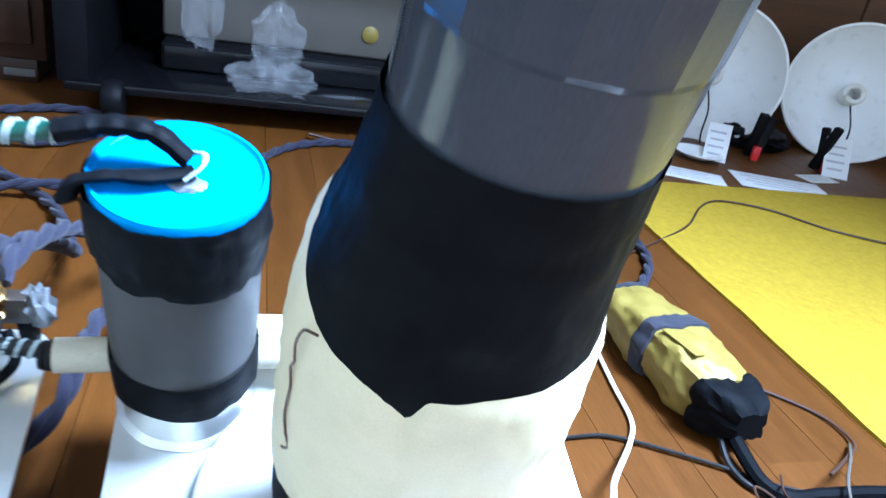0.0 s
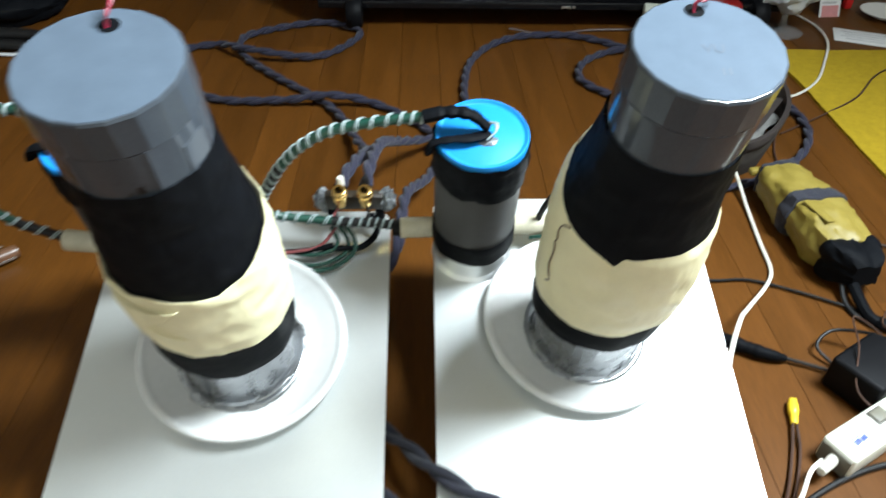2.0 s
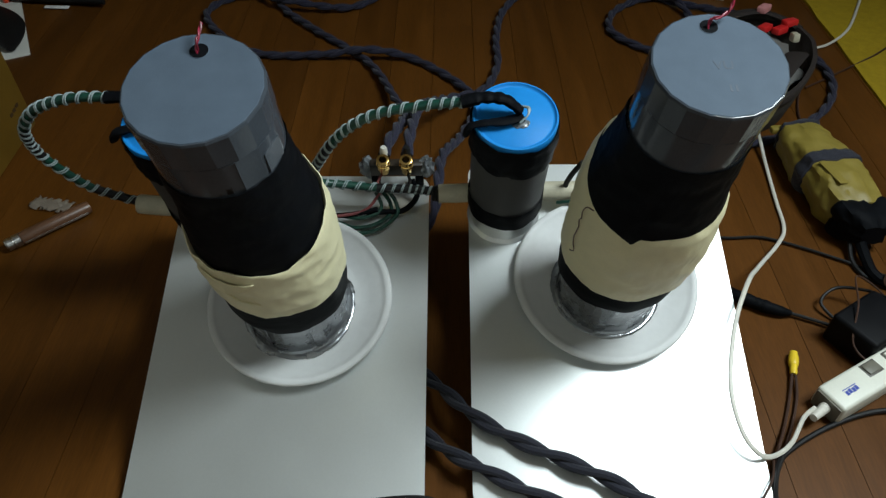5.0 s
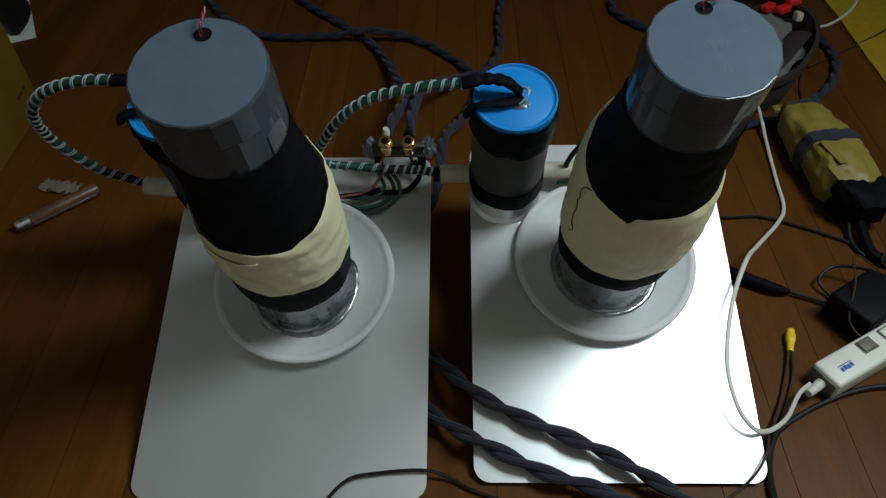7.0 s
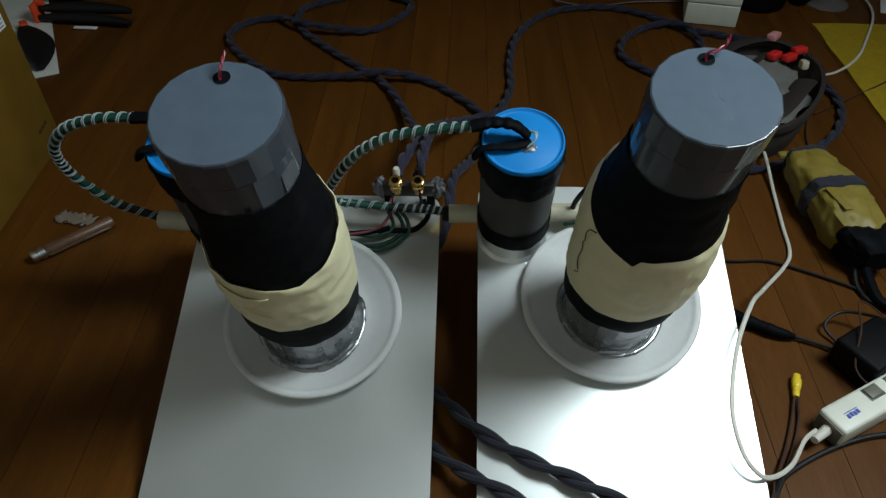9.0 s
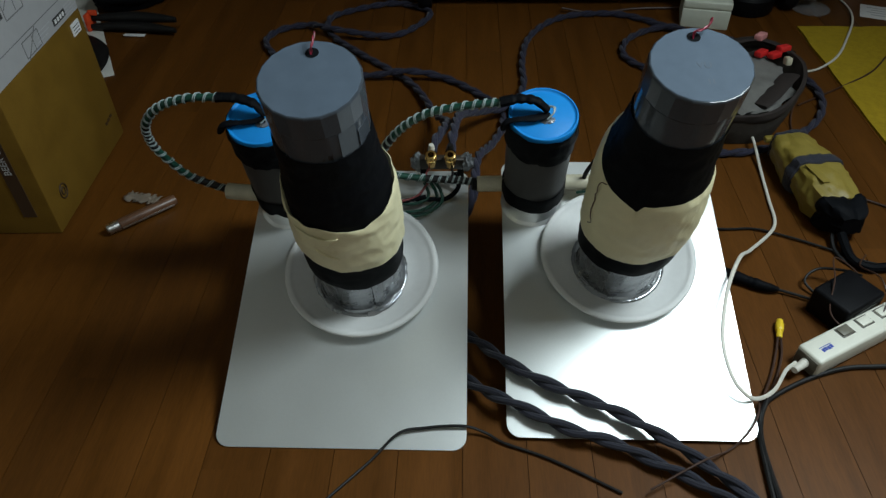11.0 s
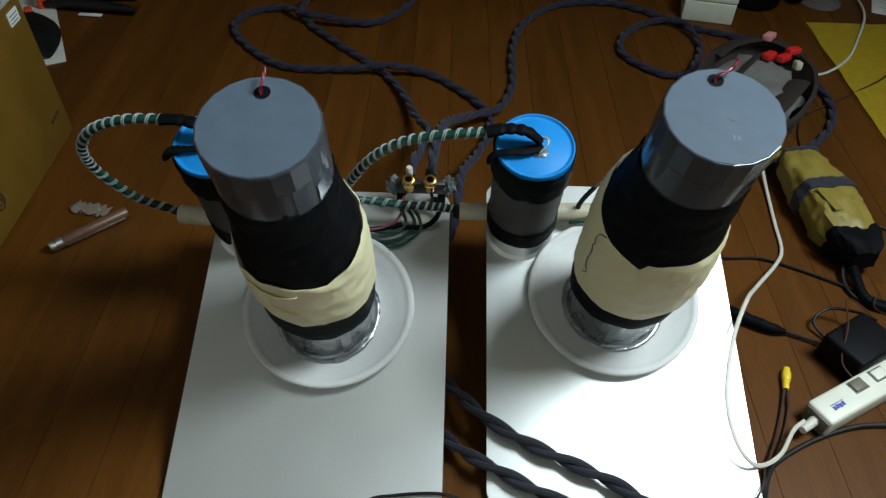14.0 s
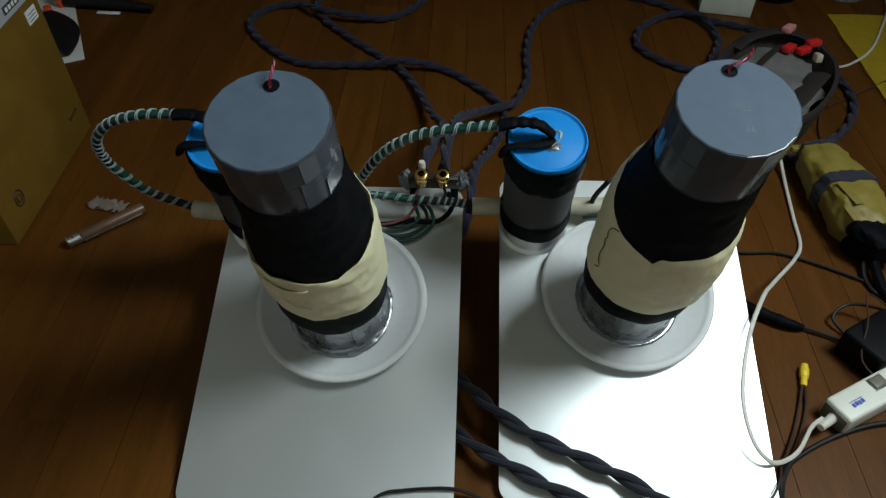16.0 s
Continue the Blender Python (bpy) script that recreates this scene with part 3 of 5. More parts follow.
tower(-0.186, 0.217, 0.3775, 0.349, 0.312, 0.212, 0.123, 0.071, (-0.005, -0.018), False, 1.3,
      "grey capped pipe in black and cream tape, dull sheet beneath", {"hole": (-0.003, 0.024), "lead": [(0.001, 0.006, 0.008), (0.002, 0.016, 0.010)]})
tower(0.156, 0.240, 0.3635, 0.335, 0.297, 0.214, 0.104, 0.068, (0.028, 0.008), True, 4.7,
      "grey capped pipe in black and cream tape, bright sheet beneath", {"hole": (0.008, 0.037), "lead": [(0.006, 0.003, 0.006), (0.013, 0.007, 0.008), (0.016, 0.013, 0.012)]})


def can(u, v, label, seed):
    """A tin wrapped in grey and black tape with a blue plastic lid; a tube end passes under it."""
    ob = thing("taped_can", label, "can", at_board(u, v, 0.0), "taped cans with blue lids")
    part("base", lathe([(0.0430, 0.0006), (0.0385, 0.004), (0.0372, 0.012), (0.0382, 0.032), (0.0405, 0.05)], 40, 0.03, 3, seed), M_CANBASE, ob, "shiny aluminium tape foot")
    rag = lambda a, row: 0.007 * noise.noise(Vector((3 * math.cos(a), 3 * math.sin(a), seed + row))) if row < 2 else 0
    part("body", lathe([(0.0408, 0.036), (0.0418, 0.10), (0.0415, 0.178)], 48, 0.012, 3, seed), M_GREYCAN, ob, "dull grey duct tape")
    part("lower_tape", band([(0.0408, 0.034), (0.0424, 0.032), (0.0428, 0.056), (0.0420, 0.062)], seed, 0.03, rag, 80, crease=0.0005), M_BLACK, ob, "black tape with a ragged edge")
    part("upper_tape", band([(0.0420, 0.141), (0.0430, 0.139), (0.0439, 0.160), (0.0438, 0.178), (0.0428, 0.182)], seed + 5, 0.03, lambda a, row: (1.6 * rag(a, 0) - 0.008 * math.cos(a)) * max(0, 1 - row / 2), 120, crease=0.0012), M_BLACK, ob, "loose black tape")
    part("lid", lathe([(0.0415, 0.172), (0.0424, 0.176), (0.0424, 0.1845), (0.0417, 0.1862), (0.0403, 0.1862), (0.0392, 0.1846), (0.0380, 0.1838), (0.0365, 0.1838), (0.0357, 0.1843), (0.002, 0.1843)], 64), M_BLUE, ob, "bright blue plastic lid with raised rim")
    return ob


can(0.045, 0.341, "grey taped can with a bright blue lid and black tape", 2.0)
can(-0.297, 0.333, "grey taped can with a blue lid half hidden behind a pipe", 7.0)

# ---- wire-wound cables, tubes and terminals on the boards ----
def B(*pts):
    return [on_board(*p) for p in pts]


def wound_cable(pts, sleeve_pts, label, seed):
    """A green cable wound with pale wire, ending in a black taped sleeve on a lid."""
    ob = thing("wound_cable", label, "cable", group="wire-wound cables")
    line = curve_points(pts, 0.003)
    part("core", tube(line, 0.0046, 10), M_GREEN, ob, "dark green insulated cable")
    n = len(line)
    part("dark_tape", tube(line[int(n * 0.02):int(n * 0.20)], 0.0052, 10), M_BLACKRUB, ob, "black tape wrap")
    part("dark_tape", tube(line[int(n * 0.42):int(n * 0.60)], 0.00495, 10), M_BLACKRUB, ob, "black tape wrap")
    for k in range(2):
        part("winding", tube(helix(curve_points(pts, 0.0012), 0.0056, 0.0118, k * 1.1, 0.9, seed), 0.00075, 6), M_WIREWHITE, ob, "pale thin wire winding")
    part("sleeve", tube(curve_points(sleeve_pts, 0.0018), 0.0100, 12, flat=0.62, radius=lambda k: 0.95 + 0.03 * math.sin(9 * k + seed) + 0.16 * noise.noise(Vector((k * 11, seed, 2))) + 0.06 * noise.noise(Vector((k * 23, seed, 5))) - 0.22 * k), M_BLACK, ob, "black cloth tape sleeve")
    return ob


wound_cable(B((-0.030, 0.352, 0.030), (-0.06, 0.353, 0.034), (-0.104, 0.354, 0.036), (-0.145, 0.356, 0.040), (-0.168, 0.353, 0.050), (-0.173, 0.348, 0.072), (-0.158, 0.345, 0.107), (-0.140, 0.345, 0.138),
              (-0.118, 0.345, 0.164), (-0.088, 0.345, 0.184), (-0.042, 0.345, 0.196), (-0.006, 0.345, 0.201)),
            B((-0.008, 0.345, 0.201), (0.014, 0.347, 0.205), (0.034, 0.345, 0.204), (0.049, 0.341, 0.193)), "green cable wound with pale wire arching to a lid", 1.0)
wound_cable(B((-0.378, 0.340, 0.022), (-0.395, 0.344, 0.026), (-0.430, 0.345, 0.050), (-0.449, 0.345, 0.088), (-0.458, 0.345, 0.122), (-0.452, 0.345, 0.158), (-0.424, 0.345, 0.190), (-0.383, 0.345, 0.206), (-0.346, 0.345, 0.208)),
            B((-0.347, 0.345, 0.208), (-0.325, 0.345, 0.207), (-0.303, 0.340, 0.203), (-0.290, 0.333, 0.191)), "green cable wound with pale wire looping above the floor", 3.0)


def lid_strap(u, v, label, seed):
    """Folded black tape strap on a lid with a loop of bare wire and a dab of glue."""
    ob = thing("lid_strap", label, "tape strap", group="straps on lids")
    part("strap", tube(curve_points(B((u + 0.006, v - 0.004, 0.1885), (u - 0.012, v - 0.010, 0.189), (u - 0.030, v - 0.013, 0.1905), (u - 0.044, v - 0.014, 0.187), (u - 0.048, v - 0.015, 0.178)), 0.003), 0.0070, 10, flat=0.5,
                       radius=lambda k: 0.95 + 0.15 * math.sin(7 * k + seed) + 0.3 * noise.noise(Vector((k * 9, seed, 1))) + 0.2 * noise.noise(Vector((k * 31, seed, 4)))), M_BLACK, ob)
    for k in range(3):
        part("wire_loop", tube(curve_points(B((u + 0.004, v + 0.004, 0.193 + 0.001 * k), (u + 0.0105 + 0.001 * k, v + 0.001, 0.196), (u + 0.0105, v - 0.007, 0.194), (u + 0.003, v - 0.011 - 0.001 * k, 0.190)), 0.002), 0.0010, 6), M_WIREWHITE, ob)
    g = lump(0.009, 0.006, 0.0022, 0.3, 3, seed)
    bmesh.ops.transform(g, matrix=at_board(u + 0.004, v - 0.009, 0.1848), verts=g.verts)
    part("glue_dab", g, M_GLUE, ob, "clear hot glue dab")
    return ob


lid_strap(0.045, 0.341, "black tape strap with bare wire on a blue lid", 0.4)
lid_strap(-0.297, 0.333, "crumpled black tape strap on a half-hidden blue lid", 2.2)

tagged(part("beige_tube", tube(curve_points(B((-0.032, 0.351, 0.028), (0.0, 0.352, 0.028), (0.05, 0.354, 0.028), (0.085, 0.356, 0.026), (0.110, 0.358, 0.024), (0.150, 0.360, 0.022)), 0.006), 0.0112, 18), M_BEIGE), "beige taped tube passing through a can foot", "tube", "beige tubes")
tagged(part("beige_tube", tube(curve_points(B((-0.384, 0.340, 0.022), (-0.35, 0.336, 0.024), (-0.30, 0.335, 0.026), (-0.262, 0.335, 0.027)), 0.006), 0.0115, 18), M_BEIGE), "short beige taped tube beside the grey sheet", "tube", "beige tubes")

collar = thing("tube_collar", "ribbed black rubber collar on a beige tube end", "collar")
part("sleeve", tube(curve_points(B((-0.040, 0.351, 0.028), (-0.034, 0.351, 0.028), (-0.027, 0.351, 0.028)), 0.001), 0.0096, 18, radius=lambda k: 1.0 if int(k * 9) % 2 else 0.9), M_BLACKRUB, collar)

term = thing("terminal_block", "black terminal block with two gold sockets and glue", "terminal block", at_board(-0.082, 0.382, 0.0))
part("plate", block(0.062, 0.010, 0.022, 0.001, (0, 0, 0.026)), M_BOARDBLK, term)
for x in (-0.028, 0.028):
    part("leg", block(0.010, 0.012, 0.034, 0.002, (x * 0.95, 0.002, 0)), M_BLACK, term)
    g = lump(0.0095, 0.009, 0.017, 0.4, 2.5, x * 90)
    bmesh.ops.translate(g, vec=(x * 1.25, 0.003, 0.034), verts=g.verts)
    part("glue_lump", g, M_GLUE, term, "cloudy hot glue lump")
for k, x in enumerate((-0.0145, 0.0125)):
    m = pose(x, -0.004, 0.046, 6, 0, 0) @ Matrix.Scale(1.22, 4)
    sock = lathe([(0.0050, -0.010), (0.0056, -0.008), (0.0056, -0.001), (0.0068, 0.0), (0.0068, 0.006), (0.0060, 0.0066), (0.0060, 0.012), (0.0050, 0.0124), (0.0036, 0.0124), (0.0034, 0.004)], 24)
    bmesh.ops.transform(sock, matrix=m, verts=sock.verts)
    part("socket", sock, M_GOLD, term, "gold plated socket")
    # black disc in the shallow recess, giving the shade of a deep bore
    hole = lathe([(0.0036, 0.0040), (0.0036, 0.0052)], 16)
    bmesh.ops.transform(hole, matrix=m, verts=hole.verts)
    part("bore_shade", hole, M_BLACKRUB, term, "black disc for the shade in the socket bore")
    boot = lathe([(0.0042, 0), (0.0048, 0.004), (0.0044, 0.011), (0.0034, 0.014)], 18)
    bmesh.ops.transform(boot, matrix=pose(x, 0.010, 0.046, -12, 0, 0), verts=boot.verts)
    part("plug_boot", boot, M_WHITECABLE if k == 0 else M_BLACKRUB, term, "white plug boot" if k == 0 else "black plug boot")

# leads that hang from the winding down to the plate
lead_set = thing("speaker_leads", "green, red and black leads by the tower foot", "wire")
for pts, r, mt in ((B((-0.098, 0.354, 0.028), (-0.090, 0.348, 0.012), (-0.090, 0.336, 0.006), (-0.108, 0.322, 0.005), (-0.132, 0.317, 0.006), (-0.152, 0.322, 0.010), (-0.178, 0.318, 0.016)), 0.0024, M_GREEN),
                   (B((-0.092, 0.356, 0.028), (-0.083, 0.348, 0.014), (-0.082, 0.332, 0.010), (-0.104, 0.314, 0.006), (-0.132, 0.310, 0.007), (-0.156, 0.314, 0.012), (-0.180, 0.310, 0.018)), 0.0024, M_GREEN),
                   (B((-0.106, 0.354, 0.026), (-0.100, 0.344, 0.012), (-0.106, 0.334, 0.010), (-0.126, 0.328, 0.010), (-0.150, 0.330, 0.012), (-0.176, 0.326, 0.016)), 0.0024, M_GREEN),
                   (B((-0.100, 0.356, 0.026), (-0.118, 0.336, 0.016), (-0.150, 0.326, 0.018), (-0.178, 0.322, 0.020)), 0.0018, M_PINKWIRE),
                   (B((-0.104, 0.338, 0.014), (-0.128, 0.332, 0.014), (-0.152, 0.328, 0.016), (-0.178, 0.326, 0.020)), 0.0032, M_BLACK),
                   (B((-0.064, 0.372, 0.026), (-0.058, 0.358, 0.012), (-0.074, 0.340, 0.008), (-0.100, 0.338, 0.008), (-0.118, 0.336, 0.010)), 0.0034, M_BLACK),
                   (B((-0.098, 0.380, 0.030), (-0.104, 0.366, 0.030), (-0.100, 0.354, 0.032)), 0.0016, M_PINKWIRE),
                   (B((-0.070, 0.380, 0.030), (-0.066, 0.366, 0.032), (-0.070, 0.354, 0.034)), 0.0020, M_BLACKRUB)):
    part("lead", tube(curve_points(pts, 0.004), r, 8), mt, lead_set)
hook = thing("tube_end_leads", "thin black and red leads at a tube end", "wire")
part("lead", tube(curve_points(B((0.142, 0.352, 0.018), (0.126, 0.356, 0.020), (0.1175, 0.358, 0.032), (0.120, 0.359, 0.052), (0.130, 0.360, 0.080)), 0.003), 0.0031, 8), M_BLACKRUB, hook)
part("lead", tube(curve_points(B((0.108, 0.346, 0.016), (0.124, 0.344, 0.022), (0.146, 0.346, 0.022)), 0.003), 0.0020, 8), M_GREEN, hook)
part("lead", tube(curve_points(B((0.129, 0.360, 0.078), (0.130, 0.346, 0.115), (0.134, 0.334, 0.150), (0.143, 0.320, 0.186), (0.150, 0.300, 0.222)), 0.004), 0.0008, 6), M_DARKRED, hook)

# ---- cords ----
z = 0.0082
cord("twisted_cord", [(0.40, -0.20, z), (0.30, -0.095, z), (0.213, -0.018, 0.016), (0.182, 0.002, 0.022), (0.135, 0.028, 0.030), (0.072, 0.055, 0.036), (0.035, 0.072, 0.040), (0.001, 0.094, 0.043), (-0.020, 0.122, 0.033), (-0.046, 0.156, 0.020), (-0.075, 0.20, z), (-0.13, 0.26, z)],
     "thick dark navy twisted cloth cord across the bright sheet", R=0.0038, r=0.0044, pitch=0.095, material=M_NAVYDARK, group="twisted cords")
cord("twisted_cord", [(0.38, -0.22, z), (0.29, -0.11, z), (0.215, -0.050, 0.010), (0.161, -0.020, 0.012), (0.125, -0.004, 0.0165), (0.077, 0.010, 0.0205), (0.040, 0.026, 0.0255), (0.006, 0.042, 0.030), (-0.022, 0.062, 0.022), (-0.050, 0.094, 0.011), (-0.09, 0.15, z), (-0.15, 0.22, z)],
     "dark navy twisted cord crossing the front of a sheet", R=0.0038, r=0.0044, pitch=0.095, material=M_NAVYDARK, group="twisted cords")
cord("twisted_cord", [(-0.0965, 0.366, 0.166), (-0.092, 0.390, 0.168), (-0.084, 0.430, 0.160), (-0.078, 0.500, 0.128), (-0.082, 0.60, 0.070), (-0.104, 0.691, 0.026), (-0.165, 0.846, z), (-0.286, 0.977, z), (-0.355, 1.060, z), (-0.372, 1.125, 0.016), (-0.338, 1.188, z), (-0.231, 1.236, z), (-0.150, 1.205, z), (-0.143, 1.150, z),
                      (-0.217, 1.057, 0.010), (-0.347, 1.058, 0.024), (-0.415, 1.108, 0.012), (-0.480, 1.090, z), (-0.503, 1.030, z), (-0.457, 0.950, z), (-0.371, 0.878, z), (-0.25, 0.868, 0.012), (-0.165, 0.862, 0.025), (-0.083, 0.858, z), (0.008, 0.761, z), (0.022, 0.690, z), (-0.002, 0.590, 0.03), (-0.028, 0.480, 0.080), (-0.034, 0.405, 0.088), (-0.040, 0.365, 0.072), (-0.062, 0.335, 0.055), (-0.10, 0.30, 0.02)],
     "faded navy twisted cloth cord coiled in loops on the floor", R=0.0030, r=0.0047, pitch=0.075, group="twisted cords")
cord("twisted_cord", [(-0.0695, 0.366, 0.166), (-0.068, 0.390, 0.170), (-0.066, 0.430, 0.164), (-0.060, 0.510, 0.136), (-0.046, 0.61, 0.080), (-0.012, 0.690, 0.036), (0.040, 0.745, 0.016), (0.068, 0.836, z), (0.070, 0.930, z), (0.086, 1.032, z), (0.125, 1.110, z), (0.181, 1.160, z), (0.250, 1.178, z), (0.318, 1.172, z), (0.38, 1.135, z), (0.433, 1.085, z), (0.50, 1.055, z), (0.56, 1.02, 0.012), (0.60, 0.97, 0.02)],
     "faded navy twisted cloth cord running to a grey pouch", R=0.0030, r=0.0047, pitch=0.075, group="twisted cords")
cord("twisted_cord", [(0.392, 0.80, z), (0.398, 0.856, 0.014), (0.424, 0.908, 0.018), (0.456, 0.995, z), (0.438, 1.072, 0.018), (0.40, 1.096, 0.012), (0.355, 1.082, z), (0.308, 1.035, z), (0.292, 0.968, z), (0.328, 0.910, z), (0.382, 0.880, z), (0.47, 0.90, 0.012), (0.56, 0.93, z), (0.64, 0.87, z), (0.650, 0.79, z), (0.615, 0.71, z), (0.545, 0.645, z), (0.465, 0.605, z), (0.39, 0.60, z), (0.33, 0.63, z)],
     "navy twisted cord curled round a grey pouch", R=0.0030, r=0.0047, pitch=0.075, group="twisted cords")

cable("white_power_cable", [(0.847, 1.344, 0.004), (0.870, 1.250, 0.004), (0.852, 1.152, 0.008), (0.800, 1.050, 0.008), (0.746, 0.963, 0.008), (0.690, 0.915, 0.004), (0.640, 0.895, 0.004), (0.56, 0.84, 0.004), (0.50, 0.75, 0.004), (0.478, 0.690, 0.004), (0.468, 0.625, 0.018),
                            (0.462, 0.55, 0.006), (0.452, 0.47, 0.004), (0.445, 0.415, 0.004), (0.425, 0.380, 0.008), (0.365, 0.305, 0.040), (0.320, 0.240, 0.084), (0.289, 0.180, 0.080), (0.271, 0.115, 0.063), (0.275, 0.072, 0.046), (0.290, 0.053, 0.034), (0.310, 0.057, 0.022), (0.335, 0.074, 0.018), (0.358, 0.104, 0.018), (0.374, 0.116, 0.019)],
      0.0027, M_WHITECABLE, "off-white flat mains cable looping over a bright sheet", flat=0.75)
cable("thin_black_cable", [(-0.20, -0.075, 0.003), (-0.155, -0.026, 0.004), (-0.125, 0.005, 0.013), (-0.095, 0.013, 0.0135), (-0.048, 0.016, 0.0145), (-0.02, 0.012, 0.006), (0.0, 0.001, 0.0035), (0.055, -0.020, 0.003), (0.13, -0.06, 0.003)], 0.0018, M_BLACKRUB, "thin black cable across a sheet corner")
cable("black_audio_cable", [(0.55, 0.13, 0.004), (0.492, 0.124, 0.004), (0.443, 0.120, 0.004), (0.392, 0.103, 0.004), (0.345, 0.078, 0.005), (0.318, 0.055, 0.008), (0.305, 0.025, 0.005), (0.298, -0.02, 0.005), (0.292, -0.09, 0.005)], 0.0030, M_BLACKRUB, "black cable lying on the plank floor")
cable("black_audio_cable", [(0.325, 0.066, 0.013), (0.311, 0.040, 0.006), (0.302, 0.0, 0.005), (0.300, -0.09, 0.005)], 0.0034, M_BLACKRUB, "black cable pair beside a bright sheet")
cable("thin_grey_cable", [(0.313, 0.060, 0.014), (0.302, 0.034, 0.020), (0.285, 0.012, 0.016), (0.262, -0.004, 0.005), (0.22, -0.03, 0.021), (0.16, -0.06, 0.012)], 0.0013, M_BROWNWIRE, "thin dark cable over a sheet corner")
cable("black_power_cable", [(0.30, 0.39, 0.012), (0.363, 0.394, 0.004), (0.408, 0.395, 0.004), (0.455, 0.376, 0.004), (0.50, 0.352, 0.004), (0.56, 0.318, 0.004), (0.68, 0.29, 0.004), (0.85, 0.30, 0.004)], 0.0019, M_BLACKRUB, "thin black power cable on the floor")
sleeved = thing("sleeved_cable", "black cable with a thick taped splice on the floor", "cable")
part("lead", tube(curve_points([(0.28, 0.33, 0.008), (0.342, 0.284, 0.009), (0.377, 0.264, 0.009), (0.407, 0.256, 0.006), (0.442, 0.240, 0.006), (0.47, 0.22, 0.012)], 0.005), 0.0022, 8), M_BLACKRUB, sleeved)
part("splice", tube(curve_points([(0.31, 0.306, 0.009), (0.342, 0.284, 0.009), (0.377, 0.264, 0.009), (0.400, 0.257, 0.008)], 0.0025), 0.0082, 14, radius=lambda k: 0.80 + 0.25 * math.sin(3 * k) + 0.22 * noise.noise(Vector((k * 9, 1.5, 0))) + 0.12 * noise.noise(Vector((k * 31, 4.5, 0))) - 0.45 * max(0, k - 0.8) / 0.2), M_BLACK, sleeved, "black tape splice")
cable("brown_wire", [(0.60, 0.77, 0.003), (0.70, 0.835, 0.003), (0.79, 0.895, 0.008), (0.865, 0.98, 0.008), (0.918, 1.019, 0.008), (0.97, 1.018, 0.008), (1.03, 0.99, 0.008), (1.10, 0.915, 0.008), (1.2, 0.86, 0.008)], 0.0018, M_BROWNWIRE, "thin brown wire lying over the yellow mat")
cable("brown_wire", [(0.605, 0.79, 0.006), (0.583, 0.752, 0.003), (0.563, 0.70, 0.003), (0.556, 0.65, 0.004), (0.555, 0.60, 0.02)], 0.0018, M_BROWNWIRE, "thin brown wire between a pouch and a wrapped bundle")
cable("brown_wire", [(0.56, 0.48, 0.02), (0.60, 0.475, 0.006), (0.64, 0.452, 0.003), (0.672, 0.415, 0.003), (0.672, 0.372, 0.006), (0.63, 0.34, 0.018), (0.592, 0.318, 0.02)], 0.0018, M_BROWNWIRE, "thin brown wire beside the yellow mat")

rca = thing("yellow_plug", "yellow plug on a thin brown twin lead", "plug")
yl = [Vector((0.360, 0.136, 0.006)), Vector((0.372, 0.165, 0.006)), Vector((0.3795, 0.186, 0.006)), Vector((0.385, 0.203, 0.006))]
tip = lathe([(0.0034, 0), (0.0042, 0.003), (0.0042, 0.012), (0.0052, 0.013), (0.0058, 0.018), (0.0058, 0.026), (0.0046, 0.029), (0.0046, 0.0325)], 16)
bmesh.ops.transform(tip, matrix=Matrix.Translation(yl[1] + Vector((0.001, 0.003, 0))) @ (yl[3] - yl[1]).to_track_quat("Z", "Y").to_matrix().to_4x4(), verts=tip.verts)
part("plug_body", tip, M_YELLOWTIP, rca)
for s in (-1, 1):
    part("lead", tube(curve_points([(0.374 + 0.002 * s, 0.170, 0.006), (0.364 + 0.004 * s, 0.140, 0.004), (0.347 + 0.004 * s, 0.105, 0.004), (0.322 + 0.003 * s, 0.062, 0.009), (0.306, 0.02, 0.004), (0.302 + 0.002 * s, -0.08, 0.004)], 0.005), 0.0017, 8), M_BROWNWIRE, rca)


# ---- power strip ----
ang = 29.0
strip = thing("power_strip", "ivory plastic power strip with rocker switches and outlets", "power strip", pose(0.3765, 0.1345, 0, 0, 0, ang) @ Matrix.Translation((0.004, -0.0185, 0)))
L = 0.32
part("body", block(L, 0.036, 0.030, 0.004, (L / 2, 0, 0.001), segs=3), M_STRIP, strip)
part("end_cap", block(0.0015, 0.031, 0.024, 0.0004, (-0.0008, 0, 0.003)), M_STRIPDARK, strip, "grey-brown end face")
bt = tube(curve_points([(0.0, 0.0, 0.016), (-0.012, -0.002, 0.017), (-0.026, -0.004, 0.018)], 0.002), 0.0065, 14, radius=lambda k: (1.0 if int(k * 11) % 2 else 0.88) * (1 - 0.3 * k))
part("cable_boot", bt, M_WHITECABLE, strip, "ribbed white cable boot")
for k in range(4):
    part("logo_bar", block(0.0040, 0.0052, 0.0004, 0, (0.020 + 0.0048 * k, -0.004 + 0.0006 * (k % 2), 0.0309)), M_LOGO, strip, "blue printed mark")
part("logo_line", block(0.020, 0.0010, 0.0004, 0, (0.0272, 0.0006, 0.0309)), M_LOGO, strip)
